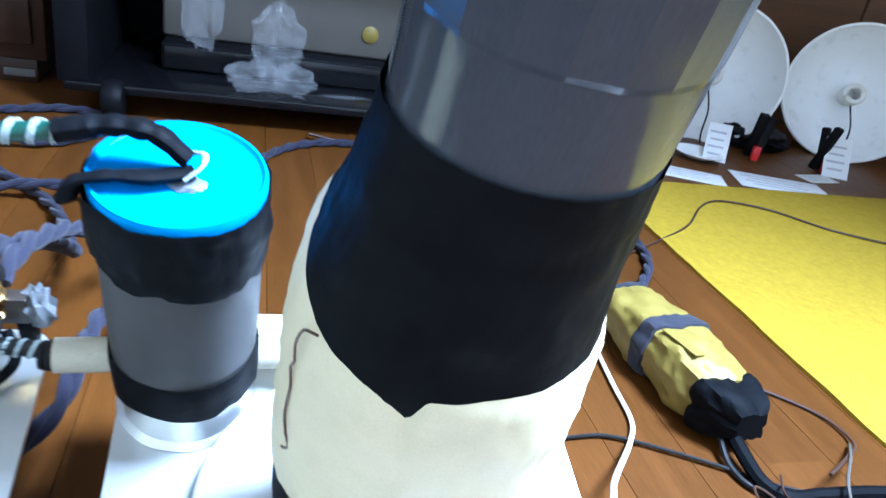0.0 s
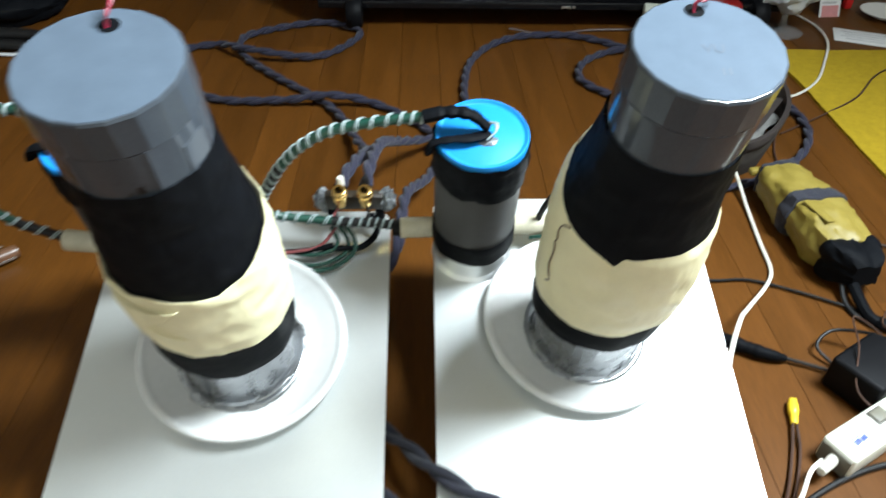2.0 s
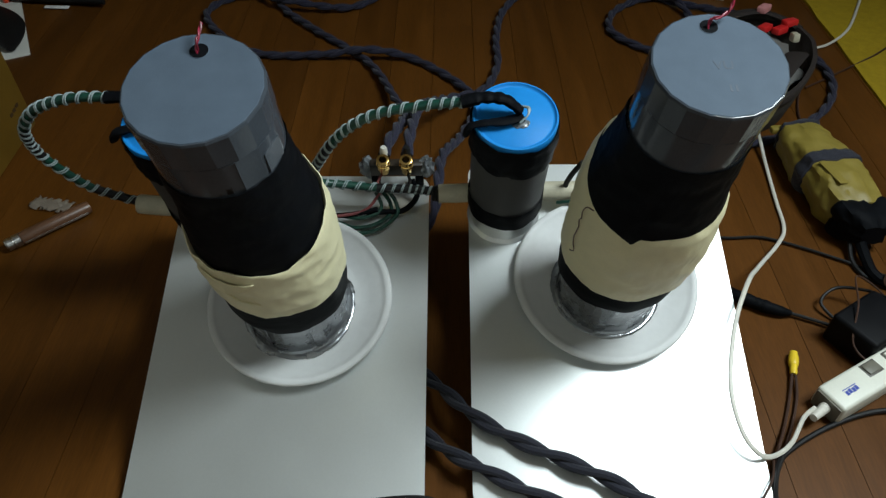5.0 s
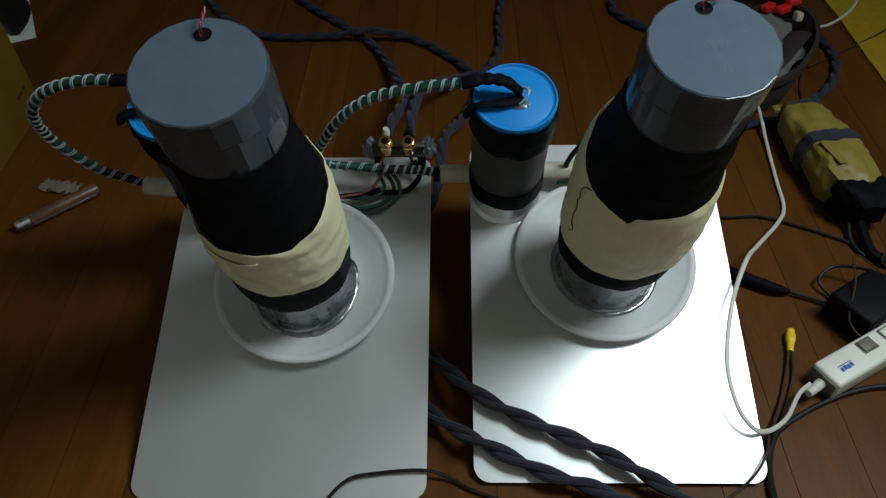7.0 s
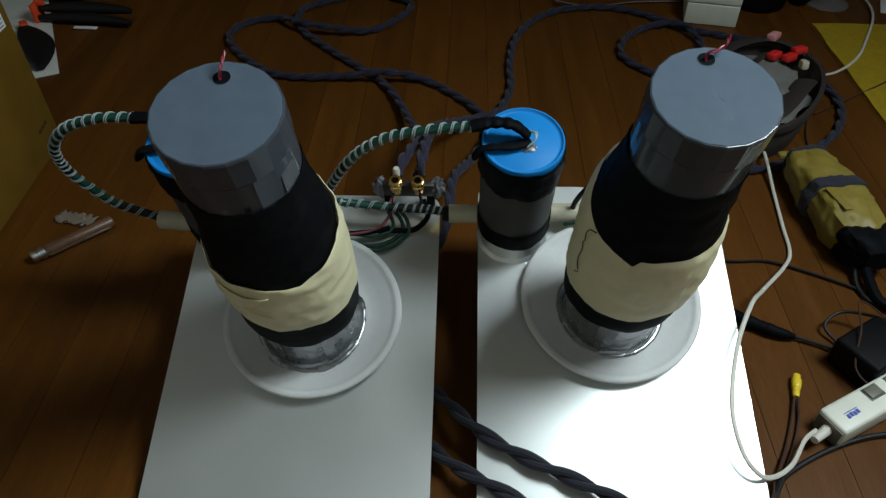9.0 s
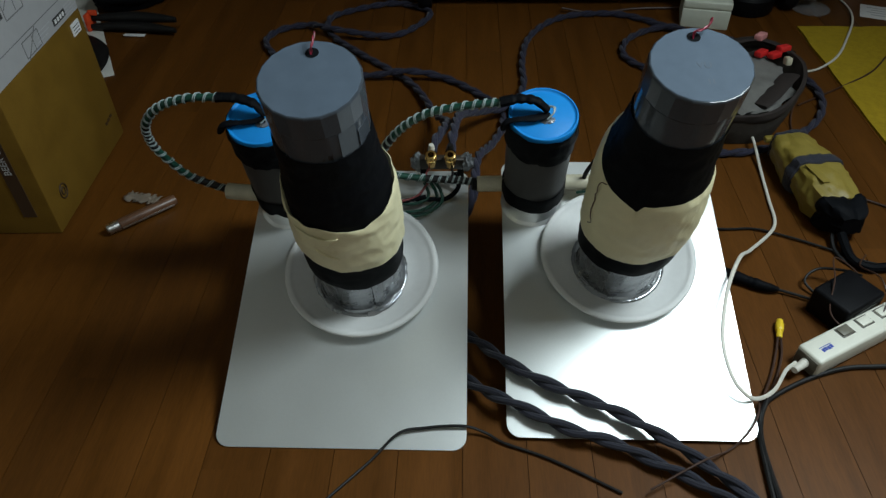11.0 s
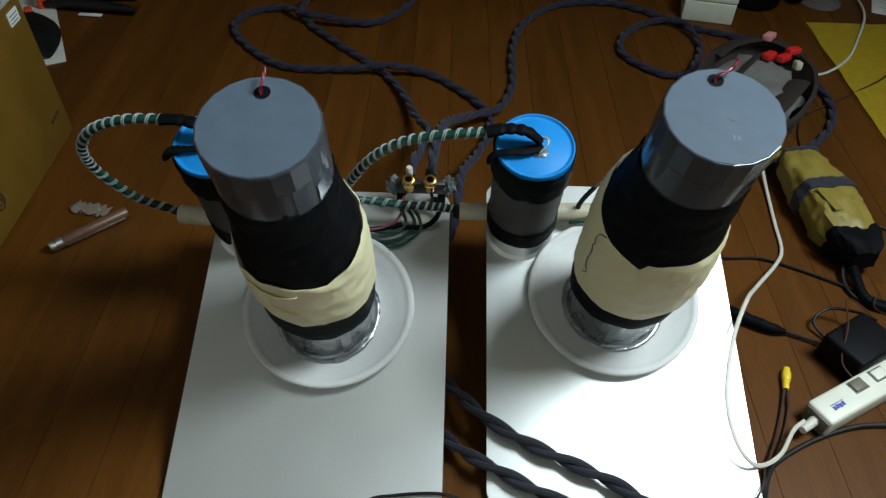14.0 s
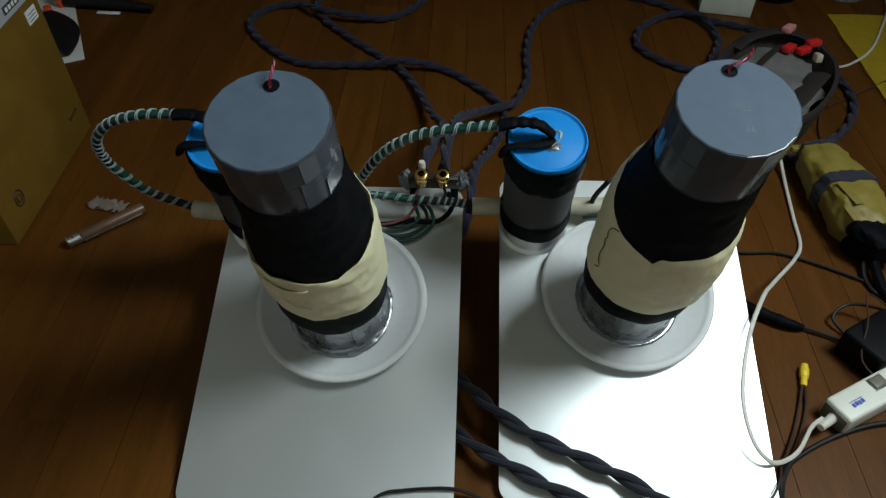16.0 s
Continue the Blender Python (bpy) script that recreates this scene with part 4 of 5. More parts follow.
for k in range(7):
    x = 0.070 + 0.036 * k
    sw = part("switch", block(0.019, 0.013, 0.0035, 0.0015, (x, 0.006, 0.0302)), M_STRIPDARK if k == 0 else M_STRIP, strip, "dark rocker switch" if k == 0 else "pale rocker switch")
    part("switch_frame", block(0.023, 0.0165, 0.0009, 0.0004, (x, 0.006, 0.0305)), M_APPL, strip)
    if k > 1:
        # thin black bars on the solid top give the shade of outlet slots
        for dy in (-0.010, -0.004):
            part("slot_shade", block(0.008, 0.0018, 0.0006, 0, (x, dy - 0.002, 0.0306)), M_BLACKRUB, strip)


# ---- adapter, wrapped bundle, pouch ----
ad = thing("power_adapter", "black plastic power adapter with a cable loop", "adapter", pose(0.474, 0.222, 0, 0, 0, 32))
part("body", block(0.076, 0.058, 0.044, 0.005, segs=3), M_BLKMATT, ad)
part("label_panel", block(0.050, 0.0006, 0.028, 0.0002, (0, -0.0293, 0.007)), M_BLKGLOSS, ad)
part("cable_loop", tube(curve_points([(0.03, 0.01, 0.02), (0.052, 0.02, 0.03), (0.03, 0.05, 0.05), (-0.01, 0.02, 0.052), (-0.045, -0.01, 0.03), (-0.03, -0.045, 0.02), (0.02, -0.042, 0.035), (0.05, -0.01, 0.048), (0.07, 0.03, 0.03), (0.12, 0.05, 0.012)], 0.004), 0.0011, 6), M_BROWNWIRE, ad, "thin dark cable loop")
cable("adapter_cable", [(0.452, 0.250, 0.004), (0.44, 0.272, 0.012), (0.462, 0.288, 0.02), (0.49, 0.275, 0.03), (0.50, 0.25, 0.044)], 0.0020, M_BLACKRUB, "short black cable by an adapter")

bdl = thing("wrapped_bundle", "bundle wrapped in yellow tape with black tape ends", "wrapped bundle", pose(0.522, 0.498, 0, 0, 0, -84) @ Matrix.Diagonal((1.08, 1.12, 1.0, 1.0)))


def bundle_body(x0, x1, r0, r1, seed, rings=28, segs=44, fold=0.16, ends=5):
    """A lumpy taped roll along x, nearly square in section, with sharp paper creases."""
    bm = bmesh.new()
    prev = None
    for i in range(rings):
        k = i / (rings - 1)
        x = x0 + (x1 - x0) * k
        endk = 1 - 0.3 * (abs(2 * k - 1) ** ends)
        ring = []
        for s in range(segs):
            a = 2 * math.pi * s / segs
            c, d = math.cos(a), math.sin(a)
            sq = 1 / max(abs(c), abs(d)) ** 0.5
            p = Vector((1.6 * c, 1.6 * d, x * 26 + seed))
            ridge = 1 - 3.0 * abs(noise.noise(p * 1.7 + Vector((3, seed, 0))))
            rr = (r0 + (r1 - r0) * k) * endk * sq * (1 + fold * noise.noise(p) + 0.055 * ridge)
            ring.append(bm.verts.new((x + 0.003 * noise.noise(p * 2), rr * c * 1.02, max(0.001, 0.034 + rr * d * 0.92))))
        if prev:
            for s in range(segs):
                bm.faces.new((prev[s], ring[s], ring[(s + 1) % segs], prev[(s + 1) % segs]))
        else:
            bm.faces.new(ring)
        prev = ring
    bm.faces.new(prev[::-1])
    bmesh.ops.recalc_face_normals(bm, faces=bm.faces[:])
    return bm


part("wrap", bundle_body(-0.088, 0.084, 0.032, 0.035, 1.0, 42, 52), M_BAG, bdl, "creased yellow paper tape")
part("middle_band", bundle_body(-0.012, 0.012, 0.0365, 0.037, 1.0, 8, 52, 0.16, 9), M_NAVYDARK, bdl, "dark cloth band")
part("end_wrap", bundle_body(0.074, 0.122, 0.036, 0.022, 5.0, 26, 48, 0.34, 3), M_BLACK, bdl, "crumpled black tape end")
part("end_wrap", bundle_body(-0.098, -0.082, 0.022, 0.032, 6.0, 8, 40, 0.2, 3), M_NAVYDARK, bdl, "dark taped end")
part("loose_tab", block(0.012, 0.018, 0.010, 0.003, (-0.094, -0.026, 0.034)), M_BAG, bdl)
part("strap_tail", block(0.045, 0.0016, 0.012, 0.0005, m=pose(0.034, -0.012, 0.0655, 82, 0, 8)), M_BAG, bdl)
cable("bundle_cable", [(0.527, 0.385, 0.022), (0.525, 0.350, 0.015), (0.527, 0.320, 0.010), (0.545, 0.305, 0.008), (0.580, 0.306, 0.008), (0.66, 0.302, 0.008), (0.76, 0.27, 0.008)], 0.0068, M_BLACK, "thick black taped cable from a wrapped bundle", step=0.006)
cable("bundle_cable", [(0.518, 0.385, 0.018), (0.512, 0.350, 0.006), (0.520, 0.322, 0.004), (0.552, 0.300, 0.004)], 0.0030, M_BLACKRUB, "thin black cable from a wrapped bundle")
cable("grey_wire", [(0.668, 0.372, 0.004), (0.628, 0.335, 0.022), (0.598, 0.305, 0.024), (0.588, 0.28, 0.01), (0.56, 0.25, 0.006)], 0.0016, M_APPL, "thin pale wire across black cables")

pouch = thing("grey_pouch", "open grey woven pouch with dark straps and red buckles", "pouch", pose(0.488, 0.772, 0, 0, 0, 60))


def oval_wall(a, b, h0, h1, flare, seed, thick, segs=64):
    bm = bmesh.new()
    rows = []
    for off in (0, -thick):
        for k in range(6):
            t = k / 5
            ring = []
            for i in range(segs):
                an = 2 * math.pi * i / segs
                w = 1 + 0.06 * noise.noise(Vector((2 * math.cos(an), 2 * math.sin(an), seed + t)))
                hh = h0 + (h1 - h0) * t * (1 + 0.22 * noise.noise(Vector((1.6 * math.cos(an), 1.6 * math.sin(an), seed))))
                ring.append(bm.verts.new(((a + off) * w * (1 + flare * t) * math.cos(an), (b + off) * w * (1 + flare * t) * math.sin(an), hh)))
            rows.append(ring)
    order = rows[:6] + rows[6:][::-1]
    for lo, hi in zip(order, order[1:] + order[:1]):
        for i in range(segs):
            bm.faces.new((lo[i], lo[(i + 1) % segs], hi[(i + 1) % segs], hi[i]))
    bmesh.ops.recalc_face_normals(bm, faces=bm.faces[:])
    return bm


part("wall", oval_wall(0.150, 0.088, 0.001, 0.060, 0.10, 2.0, 0.004), M_POUCHWALL, pouch, "dark grey-brown mesh side")
part("rim", oval_wall(0.163, 0.0965, 0.050, 0.068, 0.03, 2.0, 0.007), M_POUCHIN, pouch, "dark brown folded rim")
fl = lump(0.125, 0.080, 0.030, 0.35, 2.2, 4.0, 4)
bmesh.ops.translate(fl, vec=(0.02, 0, 0.030), verts=fl.verts)
part("inner_cloth", fl, M_POUCH, pouch, "crumpled grey cloth inside")
for pts, w in (([(-0.030, 0.050, 0.052), (0.0, 0.038, 0.058), (0.04, 0.030, 0.062), (0.090, 0.020, 0.064), (0.125, 0.012, 0.058)], 0.0075), ([(-0.075, -0.040, 0.050), (-0.040, -0.052, 0.055), (0.012, -0.060, 0.058), (0.06, -0.066, 0.056)], 0.019), ([(0.055, 0.088, 0.062), (0.105, 0.070, 0.068), (0.150, 0.030, 0.070), (0.160, -0.010, 0.066), (0.140, -0.050, 0.064)], 0.015)):
    part("strap", tube(curve_points(pts, 0.005), w, 10, flat=0.25), M_POUCHIN, pouch, "dark brown strap")
for x, y, zz, rz, mt in ((0.152, 0.016, 0.072, 75, M_PINK), (0.100, 0.000, 0.062, 70, M_RED), (0.134, -0.034, 0.066, 50, M_RED), (0.110, -0.024, 0.060, 60, M_RED)):
    part("buckle", block(0.026, 0.017, 0.012, 0.003, m=pose(x, y, zz, 8, 0, rz + 90)), mt, pouch, "red plastic buckle")
part("tag", block(0.020, 0.013, 0.016, 0.004, m=pose(0.100, -0.052, 0.056, 0, 15, 30)), M_BEIGE, pouch, "cream fabric tag")

# ---- yellow mat ----
def felt_mat():
    bm = bmesh.new()
    nx, ny = 60, 60
    vs = [[bm.verts.new((0.713 + 1.0 * i / nx + (0.004 * noise.noise(Vector((j * 0.3, 1, 0))) if i == 0 else 0), 1.116 - 1.35 * j / ny + (0.003 * noise.noise(Vector((i * 0.3, 2, 0))) if j == 0 else 0),
                         0.005 + 0.0012 * noise.noise(Vector((i * 0.2, j * 0.25, 0))))) for j in range(ny + 1)] for i in range(nx + 1)]
    fs = [bm.faces.new((vs[i][j], vs[i][j + 1], vs[i + 1][j + 1], vs[i + 1][j])) for i in range(nx) for j in range(ny)]
    bmesh.ops.recalc_face_normals(bm, faces=bm.faces[:])
    r = bmesh.ops.extrude_face_region(bm, geom=bm.faces[:])
    for g in r["geom"]:
        if isinstance(g, bmesh.types.BMVert):
            g.co.z = 0.0
    bmesh.ops.recalc_face_normals(bm, faces=bm.faces[:])
    return bm


tagged(part("felt_mat", felt_mat(), M_MAT), "bright yellow felt mat lying flat on the floor", "mat")

# ---- carton and small things beside it ----
carton = thing("cardboard_carton", "gold-brown printed drinks carton with a white leaflet", "carton", pose(-0.90, 0.515, 0, 0, 0, 1.5))
part("box", block(0.41, 0.295, 0.42, 0.003), M_CARTON, carton)
SX = 0.2056


def on_side(y, zc, w, h, d=0.0012):
    """A thin print on the carton's long side; y along the side, zc its middle height."""
    return block(d, w, h, 0, (SX, y, zc - h / 2))


part("leaflet", on_side(0.0, 0.325, 0.285, 0.155, 0.0015), M_LEAFLET, carton, "white printed instruction leaflet")
part("leaflet_line", on_side(0.0, 0.282, 0.285, 0.0012, 0.0022), M_INK, carton)
part("leaflet_bar", on_side(-0.095, 0.392, 0.07, 0.014, 0.0022), M_CARTONDARK, carton, "dark print bar")
for y, zc in ((0.059, 0.350), (0.076, 0.260)):
    pill = block(0.0024, 0.046, 0.0125, 0.0011, (SX, y, zc - 0.006))
    badge = part("badge", pill, M_INKBLK, carton, "black print badge")
    for k in range(4):
        part("badge_bar", on_side(y - 0.0145 + 0.0095 * k, zc, 0.0062, 0.0062, 0.0030), M_SHEET, badge)
for k in range(9):
    part("text_bar", on_side(0.098 - 0.004 * (k % 3), 0.340 - 0.0056 * k, 0.066 - 0.010 * (k * 7 % 4), 0.0017, 0.0020), M_INKPALE, carton)
for k in range(4):
    part("text_bar", on_side(0.117 - 0.003 * (k % 2), 0.268 - 0.0050 * k, 0.034 - 0.006 * (k % 2), 0.0015, 0.0020), M_INKPALE, carton)
for k in range(3):
    part("text_bar", on_side(0.02 - 0.004 * k, 0.268 - 0.006 * k, 0.05 - 0.008 * k, 0.0016, 0.0020), M_INKPALE, carton)
for (y, zc, w, h) in ((-0.03, 0.345, 0.052, 0.062), (-0.105, 0.335, 0.04, 0.05), (-0.02, 0.263, 0.05, 0.024)):
    for dy, dz, ww, hh in ((0, h / 2, w, 0.0016), (0, -h / 2, w, 0.0016), (w / 2, 0, 0.0016, h), (-w / 2, 0, 0.0016, h), (w * 0.1, 0, 0.0014, h * 0.9)):
        part("drawing_line", on_side(y + dy, zc + dz, ww, hh, 0.0022), M_INK, carton)
    bmd = block(0.0022, w * 1.1, 0.0014, 0, m=Matrix.Translation((SX, y, zc)) @ Matrix.Rotation(radians(38), 4, "X"))
    part("drawing_line", bmd, M_INK, carton)
part("arrow", on_side(-0.068, 0.325, 0.012, 0.008, 0.0022), M_INKBLK, carton)
part("price_label", on_side(0.115, 0.225, 0.030, 0.020, 0.0016), M_SHEET, carton, "small white price label")
for k in range(3):
    part("text_bar", on_side(0.115, 0.219 + 0.005 * k, 0.022, 0.0014, 0.0024), M_INK, carton)
part("print_ring", tube([Vector((SX + 0.0004, -0.100 + 0.0105 * math.cos(i * math.pi / 14), 0.050 + 0.0125 * math.sin(i * math.pi / 14))) for i in range(29)], 0.0011, 6), M_CARTONDARK, carton)
part("print_ring", tube([Vector((SX + 0.0004, -0.100 + 0.0052 * math.cos(i * math.pi / 10), 0.050 + 0.0062 * math.sin(i * math.pi / 10))) for i in range(21)], 0.0010, 6), M_CARTONDARK, carton)
for k in range(3):
    part("text_bar", on_side(0.098 + 0.011 * k, 0.050 + 0.0015 * k, 0.008, 0.005, 0.001), M_CARTONDARK, carton)
FY = -0.1480


def on_front(x, zc, w, h, d=0.0012):
    return block(w, d, h, 0, (x, FY, zc - h / 2))


part("print_band", on_front(0.168, 0.225, 0.021, 0.38), M_CARTONDARK, carton, "dark brown print band")
text_part("BEER OF BEERS", 0.0150, carton, M_LEAFLET, Matrix.Translation((0.168, FY - 0.0008, 0.165)) @ Matrix.Rotation(radians(90), 4, "X") @ Matrix.Rotation(radians(90), 4, "Z"))
for k in range(4):
    part("print_shape", on_front(0.128 - 0.012 * (k % 2), 0.13 + 0.062 * k, 0.030, 0.040), M_CARTONDARK, carton)

tube_ob = thing("small_tube", "worn brown cylindrical lighter with steel ends", "lighter", pose(-0.571, 0.411, 0.0105, 0, 0, 43.5))
rot = Matrix.Rotation(radians(90), 4, "Y")
bm = lathe([(0.0085, -0.040), (0.0092, -0.037), (0.0092, 0.050), (0.0082, 0.056), (0.0040, 0.057)], 20)
bmesh.ops.transform(bm, matrix=rot, verts=bm.verts)
part("barrel", bm, M_KNIFEWOOD, tube_ob)
bm = lathe([(0.0070, -0.060), (0.0086, -0.058), (0.0086, -0.052), (0.0078, -0.0515), (0.0078, -0.050), (0.0088, -0.049), (0.0088, -0.041), (0.0080, -0.040)], 20)
bmesh.ops.transform(bm, matrix=rot, verts=bm.verts)
part("end_fitting", bm, M_STEEL, tube_ob, "worn steel end")
part("side_strip", block(0.088, 0.0022, 0.003, 0.0006, (0.006, -0.0088, -0.004)), M_STEEL, tube_ob, "bright metal strip")
bm = bmesh.new()
grid = [[bm.verts.new((0.062 * (i / 12 - 0.5) + 0.004 * noise.noise(Vector((i, j, 1))), 0.026 * (j / 6 - 0.5) + 0.006 * noise.noise(Vector((i * 0.7, j, 2))), 0.004 + 0.004 * noise.noise(Vector((i * 0.6, j * 0.8, 0))))) for j in range(7)] for i in range(13)]
for i in range(12):
    for j in range(6):
        if 1 <= j <= 4 or (i * 7 + j * 3) % 5 > 1:
            bm.faces.new((grid[i][j], grid[i + 1][j], grid[i + 1][j + 1], grid[i][j + 1]))
sc = tagged(part("paper_scrap", bm, M_SCRAP), "crumpled translucent scrap on the floor", "scrap")
sc.matrix_world = pose(-0.592, 0.462, 0.0, 0, 0, -12)
md = sc.modifiers.new("thickness", "SOLIDIFY")
md.thickness = 0.0006

bm = bmesh.new()
grid = [[bm.verts.new((0.036 * (i / 6 - 0.5), 0.014 * (j / 3 - 0.5) + 0.005 * noise.noise(Vector((i * 0.7, j, 2))), 0.003 + 0.003 * noise.noise(Vector((i * 0.6, j * 0.8, 5))))) for j in range(4)] for i in range(7)]
for i in range(6):
    for j in range(3):
        bm.faces.new((grid[i][j], grid[i + 1][j], grid[i + 1][j + 1], grid[i][j + 1]))
sc2 = tagged(part("paper_scrap", bm, M_SCRAP), "small pale scrap lying on the plank floor", "scrap")
sc2.matrix_world = pose(-0.358, 0.70, 0.0, 0, 0, 20)
md = sc2.modifiers.new("thickness", "SOLIDIFY")
md.thickness = 0.0006

card = thing("card_sheet", "pale grey card sheet lying flat behind a carton", "card", pose(-0.799, 0.886, 0.0, 0, 0, 116.7))
part("sheet", block(0.46, 0.30, 0.003, 0.001, (0.23, 0.15, 0.0)), M_PALECARD, card)
part("paper_label", block(0.038, 0.022, 0.0006, 0.0002, (0.285, 0.030, 0.0031)), M_SHEET, card, "white paper label")


def spring_clamp_body(length, width, height):
    """A leaf-shaped moulded handle along x, thickest in the middle."""
    bm = bmesh.new()
    prev = None
    for i in range(25):
        k = i / 24
        w = width * (math.sin(math.pi * min(1, 0.06 + 0.9 * k)) ** 0.7) + 0.002
        ring = [bm.verts.new((length * k, w * math.cos(2 * math.pi * s / 18) + 0.010 * math.sin(math.pi * k), height / 2 + 0.5 * height * (0.55 + 0.45 * math.sin(math.pi * k)) * math.sin(2 * math.pi * s / 18))) for s in range(18)]
        if prev:
            for s in range(18):
                bm.faces.new((prev[s], ring[s], ring[(s + 1) % 18], prev[(s + 1) % 18]))
        else:
            bm.faces.new(ring)
        prev = ring
    bm.faces.new(prev[::-1])
    bmesh.ops.recalc_face_normals(bm, faces=bm.faces[:])
    return bm


leaf = thing("spring_clamp", "black leaf-shaped clamp handle with an orange tip", "clamp", pose(-0.940, 1.050, 0.003, 0, 0, -56.0), "spring clamps")
part("handle", spring_clamp_body(0.195, 0.030, 0.020), M_BLACKRUB, leaf)
part("jaw", block(0.024, 0.016, 0.018, 0.004, (-0.008, 0.002, 0.001)), M_ORANGE, leaf, "orange-red plastic jaw")
clamp = thing("spring_clamp", "black spring clamp with orange jaw and white strip", "clamp", pose(-0.84, 1.10, 0.003, 0, 0, -3), "spring clamps")
part("lower_arm", spring_clamp_body(0.205, 0.012, 0.022), M_BLACKRUB, clamp).matrix_local = pose(-0.085, -0.010, 0, 0, 0, -3)
part("upper_arm", spring_clamp_body(0.200, 0.013, 0.024), M_BLACKRUB, clamp).matrix_local = pose(-0.085, 0.002, 0.014, 0, 0, 0.5)
part("jaw", block(0.010, 0.034, 0.040, 0.003, (-0.092, 0.0, 0.0)), M_ORANGE, clamp, "orange-red plastic jaw")
part("jaw_rib", block(0.020, 0.008, 0.012, 0.002, (-0.080, 0.0, 0.034)), M_ORANGE, clamp)
part("pad", block(0.050, 0.010, 0.003, 0.001, (0.022, -0.030, 0.0)), M_SHEET, clamp, "white paper strip")
bm = lump(0.105, 0.070, 0.040, 0.18, 1.6, 5.0, 4)
for v in bm.verts:
    v.co.z = max(v.co.z, -0.030)
bag = tagged(part("black_bag", bm, M_BLACK), "soft black bag behind a spring clamp", "bag")
bag.matrix_world = pose(-0.880, 1.262, 0.030, 0, 0, 40)

# ---- far side of the room ----
cab = thing("wooden_cabinet", "dark brown wooden cabinet with drawers", "cabinet", pose(-0.94, 1.62, 0))
part("carcass", block(1.30, 0.46, 0.75, 0.004, (0, 0, 0.045)), M_CABWOOD, cab)
part("plinth", block(1.26, 0.44, 0.046, 0.002), M_CABWOOD, cab)
for k in range(3):
    dr = part("drawer", block(1.26, 0.016, 0.205, 0.004, (0, -0.236, 0.075 + 0.225 * k)), M_CABWOOD, cab)
    part("handle", block(0.16, 0.012, 0.014, 0.003, (0.1, -0.248, 0.17 + 0.225 * k)), M_STEEL, dr)
part("floor_label", block(0.052, 0.002, 0.014, 0.0005, (0.600, -0.2225, 0.012)), M_POUCH, cab, "pale paper label")

board = thing("wooden_sideboard", "low brown wooden sideboard behind the reflector lamps", "sideboard", pose(1.56, 1.875, 0))
part("carcass", block(1.24, 0.21, 0.70, 0.004, (0, 0, 0.045)), M_SIDEWOOD, board)
part("plinth", block(1.20, 0.19, 0.046, 0.002), M_SIDEWOOD, board)
for k in range(3):
    part("door", block(0.40, 0.016, 0.62, 0.004, (-0.41 + 0.41 * k, -0.112, 0.085)), M_SIDEWOOD, board)

stand = thing("tv_stand", "black gloss television stand on round casters", "television stand", pose(0.285, 1.45, 0))
part("bottom_board", block(1.02, 0.44, 0.014, 0.003, (0, 0, 0.046)), M_BLKGLOSS, stand)
part("front_lip", block(1.02, 0.014, 0.016, 0.003, (0, -0.226, 0.046)), M_BLKGLOSS, stand)
part("shelf", block(0.98, 0.40, 0.016, 0.003, (0, 0.02, 0.36)), M_BLKGLOSS, stand)
part("back_panel", block(1.0, 0.012, 0.36, 0.002, (0, 0.214, 0.05)), M_BLKMATT, stand)
for sx in (-1, 1):
    part("side_panel", block(0.05, 0.42, 0.36, 0.003, (sx * 0.50, 0, 0.055)), M_BLKMATT, stand)
    for sy in (-1, 1):
        w = lathe([(0.012, -0.018), (0.030, -0.016), (0.035, -0.007), (0.035, 0.007), (0.030, 0.016), (0.012, 0.018)], 28)
        bmesh.ops.transform(w, matrix=Matrix.Translation((sx * 0.435, sy * 0.20 - 0.025, 0.035)) @ Matrix.Rotation(radians(90), 4, "Y"), verts=w.verts)
        part("caster", w, M_BLKMATT, stand, "round black caster")
for k, x in enumerate((0.02, 0.235)):
    part("logo_plate", block(0.030, 0.002, 0.005, 0.0005, (x, -0.2345, 0.050)), M_STEEL, stand, "small silver plate")
rec = thing("disc_recorder", "black disc recorder lying on a stand shelf", "recorder", pose(0.125, 1.50, 0.060))
part("case", block(0.43, 0.26, 0.05, 0.003), M_BLKMATT, rec)
part("front_panel", block(0.42, 0.006, 0.042, 0.002, (0, -0.133, 0.004)), M_BLKGLOSS, rec)
pale = thing("pale_appliance", "pale grey plastic appliance on a black recorder", "appliance", pose(0.135, 1.54, 0.110))
part("case", block(0.46, 0.22, 0.16, 0.008, segs=3), M_APPL, pale)
part("dial", lathe([(0.017, 0), (0.017, 0.004), (0.013, 0.007)], 24, at=(0.12, 0, 0)), M_BAG, pale).matrix_local = pose(0.05, -0.110, 0.05, 90, 0, 0)


def crumple(sx, sy, sz, seed, level=4):
    bm = bmesh.new()
    bmesh.ops.create_icosphere(bm, subdivisions=level, radius=1)
    for v in bm.verts:
        k = 1 + 0.35 * noise.noise(v.co * 2.1 + Vector((seed, 0, 0))) + 0.22 * abs(noise.noise(v.co * 5 + Vector((0, seed, 0)))) + 0.1 * noise.noise(v.co * 11)
        v.co = Vector((v.co.x * sx, v.co.y * sy, v.co.z * sz)) * k
    return bm


